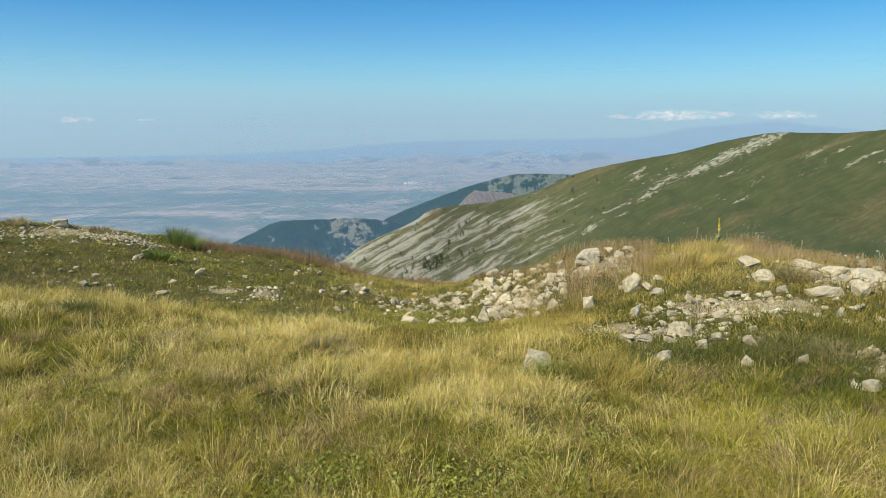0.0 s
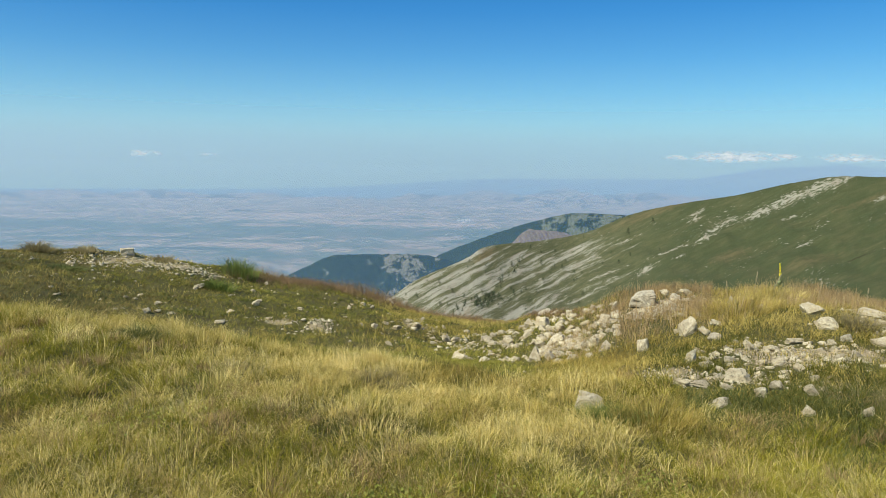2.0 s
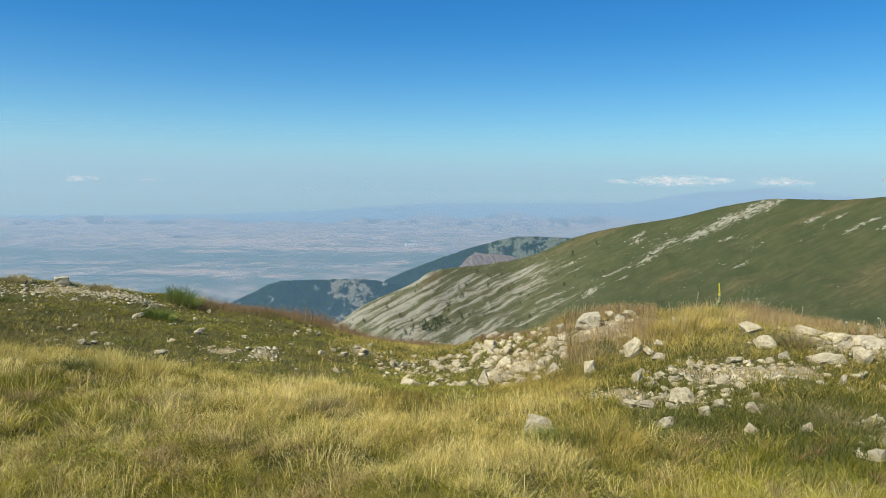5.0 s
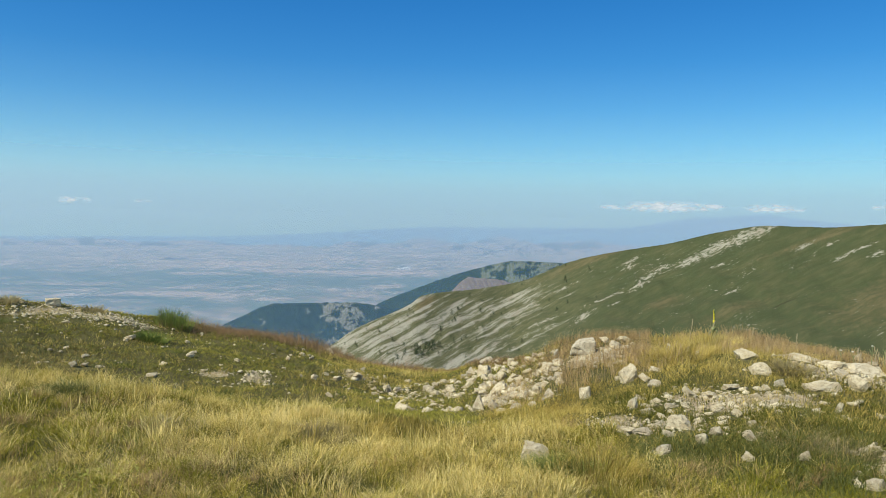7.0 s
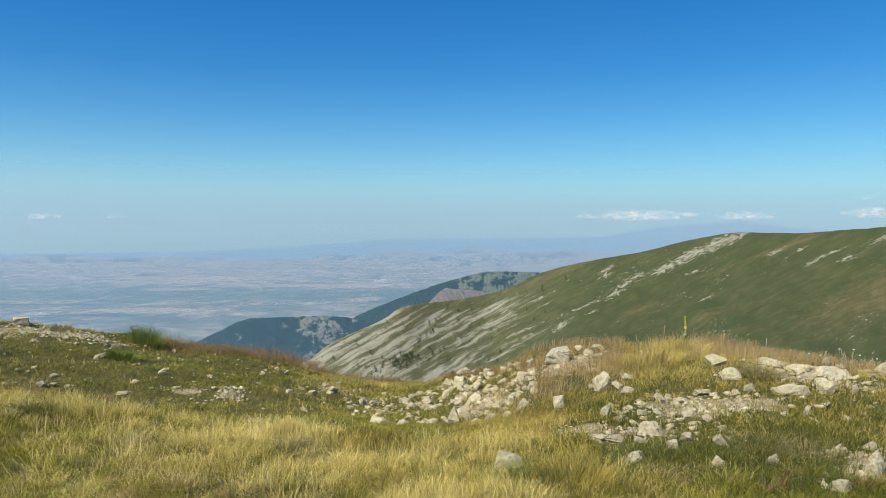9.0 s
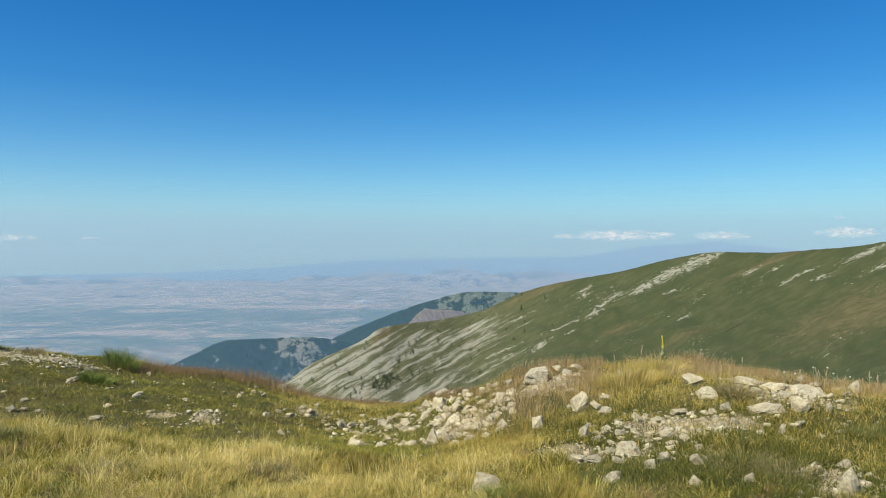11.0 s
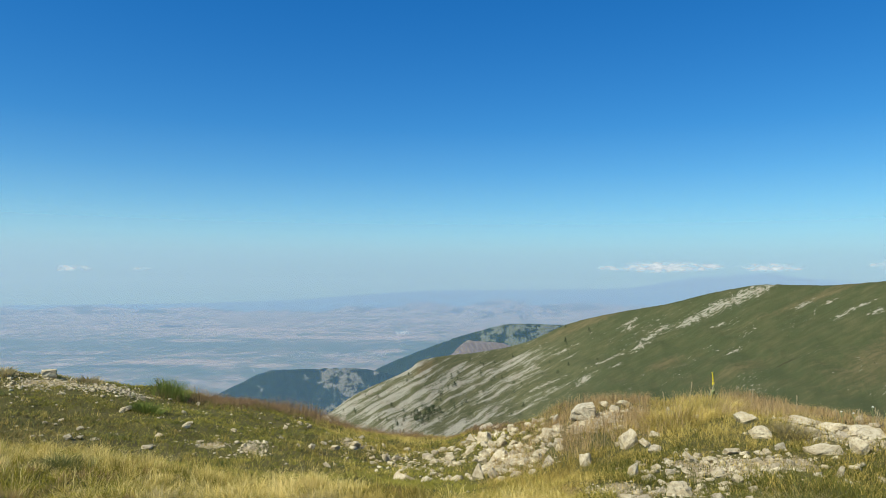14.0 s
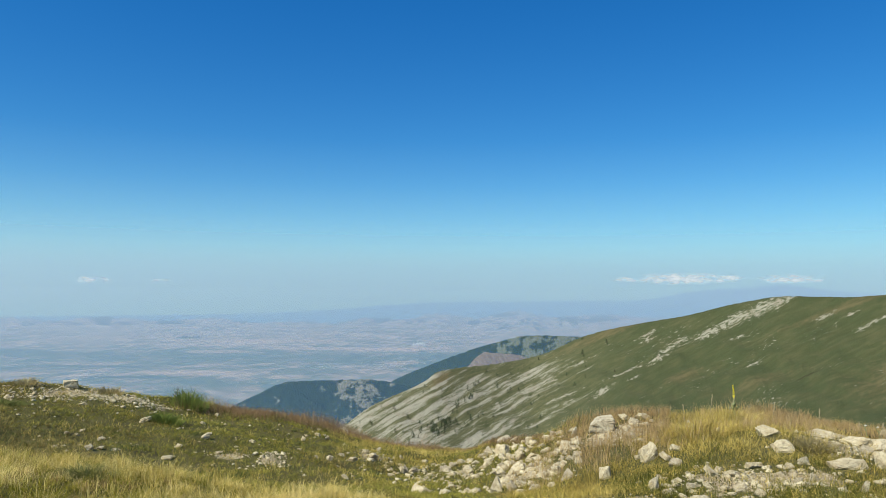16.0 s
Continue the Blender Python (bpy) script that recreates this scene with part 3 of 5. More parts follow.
far_mountains = ridge_sheet("distant_mountains", HAZE_BLUE, (-75, -36, -31, -20, -11, -5.9, 0.7, 5, 9.4, 14, 19.7, 22, 24.5, 26.4, 32, 75), (-1.8, -1.75, -1.75, -1.7, -1.4, -1.0, -0.62, -0.58, -0.5, -0.42, 0.45, 0.6, 0.78, 0.55, 0.1, 0),
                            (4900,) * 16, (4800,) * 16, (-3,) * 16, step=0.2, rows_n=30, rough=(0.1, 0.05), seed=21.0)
tagged(far_mountains, "mountain range tinted haze-blue on the horizon", "mountains", kind="structure")


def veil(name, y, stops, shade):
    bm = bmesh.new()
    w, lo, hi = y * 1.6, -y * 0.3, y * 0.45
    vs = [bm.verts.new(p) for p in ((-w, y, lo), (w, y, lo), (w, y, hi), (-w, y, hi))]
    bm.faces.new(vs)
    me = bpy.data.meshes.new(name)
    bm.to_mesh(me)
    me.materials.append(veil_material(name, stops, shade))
    return tagged(new(name, me), "painted summer haze sheet over the valley", "haze", kind="structure")


# two flat sheets whose blue tint and graded cover imitate haze
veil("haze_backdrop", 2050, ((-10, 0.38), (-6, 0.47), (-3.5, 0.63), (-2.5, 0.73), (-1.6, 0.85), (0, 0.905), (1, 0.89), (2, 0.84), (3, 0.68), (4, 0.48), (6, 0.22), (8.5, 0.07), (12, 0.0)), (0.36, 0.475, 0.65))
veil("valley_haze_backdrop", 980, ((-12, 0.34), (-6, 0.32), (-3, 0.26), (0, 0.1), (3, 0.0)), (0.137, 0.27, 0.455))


def cloud_bank():
    """A few flat summer clouds low over the far mountains, on one distant sheet."""
    n = Nodes("cloud", 1.0, 0.0)
    uv = n.where("UV")
    ragged = n.noise(n.mapped(uv, (1.0, 2.2, 1)), 1.5, 5, 0.52)
    cover = None
    for a, e2, ln, wd, thick in ((17.4, 1.38, 3.2, 0.36, 1.0), (13.6, 1.3, 1.2, 0.16, 0.5), (20.9, 1.4, 0.9, 0.2, 0.7), (25.0, 1.35, 2.1, 0.26, 0.75), (33.2, 1.5, 1.9, 0.32, 0.9), (32.5, 2.6, 0.5, 0.14, 0.5), (-26.7, 0.95, 1.2, 0.2, 0.55), (-22.2, 0.95, 0.8, 0.12, 0.35)):
        m = n.tree.nodes.new("ShaderNodeMapping")
        m.vector_type = "TEXTURE"
        m.inputs["Location"].default_value, m.inputs["Scale"].default_value = (a, e2 - 0.12, 0), (ln * 1.25, wd * 1.35, 1)
        n.put(m.inputs["Vector"], uv)
        size = n.tree.nodes.new("ShaderNodeVectorMath")
        size.operation = "LENGTH"
        n.put(size.inputs[0], m.outputs[0])
        near = n.maths("MULTIPLY", n.maths("SUBTRACT", 1.0, size.outputs["Value"]), thick)
        cover = near if cover is None else n.maths("MAXIMUM", cover, near)
    level = n.maths("ADD", n.maths("MULTIPLY", cover, 0.9), n.maths("MULTIPLY", n.maths("SUBTRACT", ragged, 0.50), 2.4))
    fac = n.maths("MULTIPLY", n.ramp(level, (0.0, 0.0), (1.0, 0.68)), n.ramp(cover, (0.0, 0.0), (0.12, 1.0)))
    white = n.tree.nodes.new("ShaderNodeBsdfDiffuse")
    white.inputs[0].default_value = (0.92, 0.83, 0.83, 1)
    clear, mixer = n.tree.nodes.new("ShaderNodeBsdfTransparent"), n.tree.nodes.new("ShaderNodeMixShader")
    n.put(mixer.inputs[0], fac)
    n.tree.links.new(clear.outputs[0], mixer.inputs[1])
    n.tree.links.new(white.outputs[0], mixer.inputs[2])
    n.tree.links.new(mixer.outputs[0], n.tree.nodes["Material Output"].inputs[0])
    n.tree.nodes.remove(n.bsdf)
    az, el = np.arange(-40, 45.1, 1.0), np.linspace(0.3, 3.5, 5)
    a, e2 = np.meshgrid(az, el, indexing="ij")
    r = 1300 / np.cos(np.radians(a))
    v = np.stack([r * np.sin(np.radians(a)), r * np.cos(np.radians(a)), EYE + r * np.tan(np.radians(e2))], -1).reshape(-1, 3)
    ob = sheet("cloud_backdrop", v, len(az), len(el), n.mat, np.stack([a, e2], -1).reshape(-1, 2))
    return tagged(ob, "low white summer clouds over far mountains", "clouds", kind="structure")


cloud_bank()


# ---- woods, trees, town and power station ----
def plain_material_of(name, colour, rough=0.8):
    n = Nodes(name, rough, 0.2)
    f = n.noise(n.where(), 0.6, 5)
    dark = tuple(q * 0.75 for q in colour)
    return n.colour(n.mix(n.ramp(f, (0.35, 0.0), (0.65, 1.0)), dark, colour))


def leaf_material(name, *stops):
    n = Nodes(name, 0.7, 0.2)
    rnd = n.add("ShaderNodeNewGeometry", 8)
    return n.colour(n.ramp(rnd, *stops))


NEEDLES = leaf_material("conifer_needles", (0.2, (0.022, 0.04, 0.018)), (0.8, (0.065, 0.095, 0.042)))
BARK = plain_material_of("bark", (0.12, 0.09, 0.06))


def woods(name, label, slope, wooded, count, low, high, seed):
    """Far trees by the thousand, as jagged cones on a slope."""
    g = np.random.default_rng(seed)
    az, grid = SLOPES[slope]
    rows_n = len(grid)
    pts = []
    while len(pts) < count:
        i, j = g.integers(0, int(rows_n * 0.85)), g.integers(0, len(az))
        p = grid[i, j]
        e2 = math.degrees(math.atan2(p[2] - EYE, math.hypot(p[0], p[1])))
        if wooded(az[j], e2) > 0.5 + 0.25 * g.normal():
            pts.append(p + (g.normal(0, 3), g.normal(0, 6), 0))
        elif g.random() < 0.0005:
            pts.append(p)
    pts = np.array(pts)
    k, sides = len(pts), 4
    h = g.uniform(low, high, k)
    w = h * g.uniform(0.22, 0.4, k)
    t = np.linspace(0, 2 * np.pi, sides, endpoint=False)[None] + g.uniform(0, 1, (k, 1))
    rad = w[:, None] * g.uniform(0.6, 1.25, (k, sides))
    low_ring = np.stack([pts[:, :1] + rad * np.cos(t), pts[:, 1:2] + rad * np.sin(t), pts[:, 2:] + h[:, None] * g.uniform(-0.15, 0.1, (k, sides))], -1)
    mid_ring = np.stack([pts[:, :1] + 0.7 * rad * np.cos(t + 0.5), pts[:, 1:2] + 0.7 * rad * np.sin(t + 0.5), pts[:, 2:] + h[:, None] * g.uniform(0.35, 0.6, (k, sides))], -1)
    top = (pts + np.stack([0 * h, 0 * h, h], -1))[:, None]
    verts = np.concatenate([low_ring, mid_ring, top], 1)
    tri = []
    for q in range(sides):
        n1 = (q + 1) % sides
        tri += [(q, n1, sides + q), (n1, sides + n1, sides + q), (sides + q, sides + n1, 2 * sides)]
    faces = (np.arange(k)[:, None, None] * (2 * sides + 1) + np.array(tri)[None]).reshape(-1, 3)
    me = bpy.data.meshes.new(name)
    mesh_arrays(me, verts.reshape(-1, 3), faces)
    me.materials.append(NEEDLES)
    return tagged(new(name, me), label, "woods", kind="stuff")


woods("far_woods", "dark woods on the far hill", "wooded_hill", wooded_a, 7500, 1.0, 2.3, 31)
woods("far_woods", "dark woods on the rocky hill", "rocky_hill", wooded_b, 7500, 0.9, 2.0, 32)


def part(name, bm, material, parent, label=""):
    me = bpy.data.meshes.new(name)
    bm.to_mesh(me)
    bm.free()
    me.materials.append(material)
    ob = new(name, me)
    ob.parent = parent
    return tagged(ob, label)


def cone(bm, r0, r1, h, z=0.0, x=0.0, y=0.0, sides=12):
    bmesh.ops.create_cone(bm, cap_ends=True, segments=sides, radius1=r0, radius2=r1, depth=h, matrix=Matrix.Translation((x, y, z + h / 2)))


def conifer(seed):
    """A small mountain conifer of unit height: trunk, short limbs and a ragged crown of sprays."""
    r = random.Random(seed)
    tree = new("conifer")
    bm = bmesh.new()
    cone(bm, 0.045, 0.008, 0.9, sides=6)
    for k in range(8):
        z, t = 0.15 + 0.08 * k, k * 2.4
        m = Matrix.Translation((0, 0, z)) @ pose(0, 0, 0, 0, 75, math.degrees(t))
        bmesh.ops.create_cone(bm, segments=4, radius1=0.012, radius2=0.003, depth=0.3 * (1 - z), matrix=m @ Matrix.Translation((0, 0, 0.15 * (1 - z))))
    part("trunk", bm, BARK, tree)
    bm = bmesh.new()
    for k in range(170):
        z = r.uniform(0.06, 1.0)
        wide = 0.42 * (1 - z) ** 0.7 + 0.03
        t, d = r.uniform(0, 6.283), wide * r.uniform(0.35, 1.1)
        c = Vector((d * math.cos(t), d * math.sin(t), z - 0.1 * d))
        s = r.uniform(0.05, 0.11)
        vs = [bm.verts.new(c + Vector((r.uniform(-s, s), r.uniform(-s, s), r.uniform(-s, s) * 0.8))) for _ in range(3)]
        bm.faces.new(vs)
    part("crown", bm, NEEDLES, tree)
    return tagged(tree, "small dark conifer on the open slope", "tree", group="conifers on the ridge")


def plant_conifers():
    g = random.Random(5)
    az, grid = SLOPES["green_ridge"]
    kinds = [conifer(k) for k in range(3)]
    for k in range(230):
        if k < 60:
            b, v = g.uniform(-7.5, 7), g.uniform(0.03, 0.46)
        elif k < 130:
            b, v = g.gauss(-0.6, 1.1), g.gauss(0.385, 0.045)
        elif k < 170:
            v = g.uniform(0.10, 0.45)
            b = 3.0 - 8.5 * v + g.gauss(0, 0.35)
        elif k < 196:
            b, v = g.uniform(3, 13), g.uniform(0.0, 0.3)
        else:
            b, v = g.uniform(10, 37), g.uniform(0.03, 0.6)
        i, j = int(max(0, min(0.99, v)) * len(grid)), int((b - az[0]) / (az[1] - az[0]))
        p = grid[i, j]
        h = g.uniform(1.6, 4.6) if k < 196 else g.uniform(0.9, 2.0)
        m = pose(p[0], p[1], p[2] - 0.3, 0, 0, g.uniform(0, 360)) @ Matrix.Diagonal((h, h, h, 1))
        if k < 3:
            kinds[k].matrix_basis = m
        else:
            copy_thing(kinds[k % 3], Matrix.Identity(4)).matrix_basis = m


plant_conifers()


def plain_spot(bearing, up):
    r = 2130 + (up + 9.8) / 8.6 * 2720
    return r * math.sin(radians(bearing)), r * math.cos(radians(bearing)), EYE + r * math.tan(radians(up))


WHITEWASH = plain_material_of("pale_concrete", (0.88, 0.88, 0.86))
ROOFS = plain_material_of("pale_roofs", (0.74, 0.68, 0.62))


def power_station():
    x, y, z = plain_spot(-2.55, -4.05)
    hall = new("power_station")
    hall.matrix_world = pose(x, y, z) @ Matrix.Scale(0.7, 4)
    bm = bmesh.new()
    for bx, w, h in ((-14, 26, 14), (14, 24, 18), (-38, 12, 8)):
        bmesh.ops.create_cube(bm, size=1, matrix=Matrix.Translation((bx, 0, h / 2)) @ Matrix.Diagonal((w, 30, h, 1)))
    part("boiler_hall", bm, WHITEWASH, hall)
    for cx in (-20, 2, 22):
        bm = bmesh.new()
        cone(bm, 2.6, 1.7, 46, x=cx, y=16)
        part("chimney", bm, WHITEWASH, hall, "tall slender pale chimney")
    for cx in (-46, 40):
        bm = bmesh.new()
        cone(bm, 9, 6, 14, x=cx)
        cone(bm, 6, 7, 8, z=14, x=cx)
        part("cooling_tower", bm, WHITEWASH, hall, "waisted pale cooling tower")
    return tagged(hall, "white power station with chimneys on the plain", "power station")


power_station()


def towns():
    """Specks of far houses, uncountable, as small roofed blocks."""
    g = np.random.default_rng(9)
    pts = []
    for a, e2, sa, se, k in ((-5.2, -5.6, 1.6, 0.12, 170), (-9.5, -5.75, 2.2, 0.1, 120), (-2.5, -5.2, 1.8, 0.12, 90), (-14.0, -6.5, 3.0, 0.35, 220), (-22.0, -5.6, 4.0, 0.4, 170), (-3.5, -4.7, 3.0, 0.2, 90)):
        for b, u in zip(g.normal(a, sa, k), g.normal(e2, se, k)):
            pts.append(plain_spot(b, u))
    pts = np.array(pts)
    k = len(pts)
    w, h = g.uniform(1.0, 2.6, k), g.uniform(0.6, 1.3, k)
    box = np.array([(-1, -1, 0), (1, -1, 0), (1, 1, 0), (-1, 1, 0), (-1, -1, 1), (1, -1, 1), (1, 1, 1), (-1, 1, 1), (-1, 0, 1.5), (1, 0, 1.5)], float)
    verts = pts[:, None] + box[None] * np.stack([w, w * 0.7, h], -1)[:, None]
    tri = np.array([(0, 1, 5), (0, 5, 4), (1, 2, 6), (1, 6, 5), (2, 3, 7), (2, 7, 6), (3, 0, 4), (3, 4, 7), (4, 5, 9), (4, 9, 8), (6, 7, 8), (6, 8, 9), (5, 6, 9), (7, 4, 8)])
    faces = (np.arange(k)[:, None, None] * 10 + tri[None]).reshape(-1, 3)
    me = bpy.data.meshes.new("town_houses")
    mesh_arrays(me, verts.reshape(-1, 3), faces)
    me.materials.append(ROOFS)
    return tagged(new("town_houses", me), "pale houses of towns on the plain", "houses", kind="stuff")


towns()


# ---- stones ----
def chipped_hull(rng, points, box, corners=()):
    """A convex blocky stone: a box with its corners knocked in, and a few more points on its faces."""
    bm = bmesh.new()
    for p in corners:
        bm.verts.new(p)
    if not corners:
        for sx, sy, sz in ((-1, -1, -1), (1, -1, -1), (-1, 1, -1), (1, 1, -1), (-1, -1, 1), (1, -1, 1), (-1, 1, 1), (1, 1, 1)):
            p = Vector((sx * rng.uniform(0.35, 1), sy * rng.uniform(0.35, 1), sz * rng.uniform(0.3, 1)))
            bm.verts.new(p * 0.5)
        for _ in range(max(0, points - 8)):
            p = Vector((rng.uniform(-1, 1), rng.uniform(-1, 1), rng.uniform(-1, 1)))
            bm.verts.new(p / max(abs(p.x), abs(p.y), abs(p.z)) * rng.uniform(0.42, 0.5) * (1 if rng.random() < box else 0.9))
        turn = Euler((rng.uniform(-0.8, 0.8), rng.uniform(-0.8, 0.8), rng.uniform(0, 6.3))).to_matrix()
        for v in bm.verts:
            v.co = turn @ Vector((v.co.x, v.co.y * 0.8, v.co.z * 0.65))
    hull = bmesh.ops.convex_hull(bm, input=bm.verts[:])
    bmesh.ops.delete(bm, geom=list({v for v in hull["geom_interior"] + hull["geom_unused"] if isinstance(v, bmesh.types.BMVert)}), context="VERTS")
    return bm


def unit_box(bm):
    lo = [min(v.co[k] for v in bm.verts) for k in range(3)]
    hi = [max(v.co[k] for v in bm.verts) for k in range(3)]
    for v in bm.verts:
        v.co = [(v.co[k] - (lo[k] + hi[k]) / 2) / (hi[k] - lo[k]) for k in range(3)]


def stone_mesh(seed, material, points=13, box=0.5, taper=0.35, corners=(), cuts=2):
    """An angular weathered stone in a unit box, with worn edges and a rough skin."""
    r = random.Random(seed)
    bm = chipped_hull(r, points, box, corners)
    unit_box(bm)
    for v in bm.verts:
        slim = 1 - taper * (v.co.z + 0.5)
        v.co.x, v.co.y = v.co.x * slim, v.co.y * slim
    bmesh.ops.bevel(bm, geom=bm.edges[:], offset=0.045, segments=1, affect="EDGES", clamp_overlap=True)
    bmesh.ops.triangulate(bm, faces=bm.faces[:])
    bmesh.ops.subdivide_edges(bm, edges=bm.edges[:], cuts=cuts, use_grid_fill=True)
    for v in bm.verts:
        shift = Vector((seed * 3.1, 0, 0))
        v.co += v.co.normalized() * (0.07 * noise.fractal(v.co * 2.6 + shift, 0.9, 2.0, 4) + 0.065 * noise.fractal(v.co * 8 + shift, 0.7, 2.0, 3))
    unit_box(bm)
    me = bpy.data.meshes.new("stone")
    bm.to_mesh(me)
    bm.free()
    me.materials.append(material)
    return me


STONES = [stone_mesh(k, (STONE, STONE, STONE, GREY_STONE)[k % 4], 9 + k % 6, 0.55 + 0.13 * (k % 4), 0.06 * (k % 3)) for k in range(28)]
COBBLES = [stone_mesh(100 + k, (STONE, STONE, STONE, GREY_STONE)[k % 4], 9 + k % 4, 0.7, 0.06 * (k % 3), cuts=1) for k in range(20)]
BLOCK = stone_mesh(40, STONE, taper=0.04, corners=((-0.5, -0.4, -0.4), (0.5, -0.4, -0.4), (-0.5, 0.4, -0.4), (0.5, 0.4, -0.4), (-0.48, -0.38, 0.4), (0.46, -0.4, 0.34), (-0.5, 0.4, 0.42), (0.5, 0.36, 0.36)))
BOULDER = stone_mesh(61, GREY_STONE, taper=0.0, corners=((-0.5, -0.2, -0.4), (0.38, -0.42, -0.42), (0.5, -0.3, 0.1), (0.45, 0.4, -0.4), (-0.4, 0.4, -0.4),
                                                          (-0.36, -0.3, 0.06), (0.02, -0.26, 0.3), (0.42, -0.2, 0.42), (0.36, 0.4, 0.44), (-0.1, 0.42, 0.36), (-0.42, 0.2, 0.02)))
rng = random.Random(4)
CLEARINGS = []
LABELS = {
    "mound": "pale weathered granite stone on the grassy mound",
    "heap": "pale angular stone in the tumbled stone heap",
    "patch": "cream granite stone on the bare gravelly patch",
    "knoll": "small pale stone on the dark turf slope",
    "meadow": "pale rough stone sunk in tall meadow grass",
}


def stone(place, bearing, distance, width, height, mesh=None, turn=None, lean=None, sunk=0.38, label=""):
    depth = width * rng.uniform(0.65, 1.0)
    height *= 0.95 if height > 0.85 * width else 0.65 if width > 0.3 and mesh is None else 0.85
    x, y, z = spot(bearing, distance + depth * 0.4)
    mesh = mesh or rng.choice([m for k, m in enumerate(COBBLES if width < 0.15 else STONES) if k % 4 < 3 or place != "knoll"])
    turn = rng.uniform(0, 360) if turn is None else turn
    lean = rng.uniform(-1, 1) * (30 if place == "heap" else 9) if lean is None else lean
    ob = new("stone", mesh)
    if place in ("patch", "mound", "meadow") and width > 0.08:
        CLEARINGS.append((*spot(bearing, distance - 0.25 * width)[:2], (0.32 if place == "mound" else 0.5) * width))
    if distance < 6.3 and place == "patch":
        height += 0.012
    sunk = min(sunk, 0.2) if place == "knoll" else (0.44 if width > 0.2 else 0.34) if mesh in STONES or mesh in COBBLES else sunk
    tall = height / (1 - sunk * 0.8)
    ob.matrix_world = pose(x, y, z + tall * (0.5 - sunk), lean, rng.uniform(-1, 1) * (22 if place == "heap" else 8), (turn - 180) * (0.14 if mesh in STONES + COBBLES else 0.0) - bearing) @ Matrix.Diagonal((width, depth, tall, 1)) @ pose(0, 0, 0, 0, 0, 0 if mesh not in STONES + COBBLES else rng.choice((0, 90, 180, 270)))
    return tagged(ob, label or LABELS[place], "stone", group="stones on the " + place)


# bearing, distance, width, height
HEAP_HEAD = ((4.1, 15.68, 0.37, 0.16), (3.8, 13.16, 0.27, 0.25), (2.8, 14.23, 0.2, 0.2), (6, 13.23, 0.19, 0.15), (4.8, 15.18, 0.21, 0.09), (7.4, 12.37, 0.19, 0.1),
             (7.9, 12.41, 0.17, 0.08), (9.4, 11.25, 0.1, 0.18), (8.8, 10.39, 0.28, 0.16), (9.6, 9.59, 0.16, 0.1), (9.1, 9.68, 0.11, 0.06), (4.5, 12.46, 0.23, 0.16),
             (5.3, 12.09, 0.21, 0.21), (6.2, 11.55, 0.18, 0.11), (5.1, 10.62, 0.3, 0.21), (6.2, 10.54, 0.16, 0.1), (5.7, 9.75, 0.15, 0.11), (6.7, 11.05, 0.17, 0.13),
             (3.4, 9.3, 0.17, 0.22), (3.8, 11.02, 0.17, 0.11), (4.6, 9.21, 0.14, 0.14), (5.6, 9.27, 0.23, 0.09), (7, 9.41, 0.21, 0.12), (8.1, 9.36, 0.16, 0.13))
HEAP_FOOT = ((8.8, 8.61, 0.17, 0.15), (9.7, 9.3, 0.13, 0.07), (1.7, 9.76, 0.15, 0.08), (0.9, 9.76, 0.12, 0.05), (-0.7, 9.1, 0.17, 0.12), (-2.5, 9.64, 0.32, 0.13),
             (-1.8, 10.03, 0.07, 0.04), (-0.6, 13.29, 0.23, 0.12), (1.2, 12.54, 0.18, 0.12), (1.8, 13.32, 0.17, 0.09), (0.7, 13.98, 0.2, 0.11), (0, 13.58, 0.17, 0.1),
             (-2.2, 15.03, 0.16, 0.11), (-3.1, 13.12, 0.23, 0.09), (-3.7, 13.1, 0.09, 0.16), (-0.1, 10.26, 0.13, 0.06), (-1.3, 11.28, 0.11, 0.06), (2.7, 12.61, 0.22, 0.1),
             (2.2, 14.34, 0.13, 0.12), (5.1, 8.89, 0.19, 0.09), (6.4, 8.83, 0.17, 0.08), (7.7, 8.55, 0.12, 0.07))
MOUND_TOP = ((12, 11.29, 0.25, 0.08), (13.2, 11.5, 0.2, 0.1), (13.9, 11.05, 0.17, 0.13), (14.5, 11.38, 0.21, 0.14), (14.5, 10.99, 0.17, 0.09), (13.6, 10.07, 0.22, 0.09),
             (13.2, 10.5, 0.13, 0.07), (15.6, 10.81, 0.25, 0.08), (14.1, 10.96, 0.08, 0.06), (14.9, 8.67, 0.22, 0.23), (14.1, 8.81, 0.07, 0.06), (16.2, 8.6, 0.2, 0.09),
             (17, 8.93, 0.18, 0.08), (16.9, 8.35, 0.17, 0.1), (15.2, 7.08, 0.11, 0.17), (16.3, 7.04, 0.14, 0.07), (11.7, 8.13, 0.14, 0.17), (19.9, 9.81, 0.15, 0.06),
             (17.9, 10.01, 0.14, 0.13), (19.4, 7.58, 0.15, 0.11))
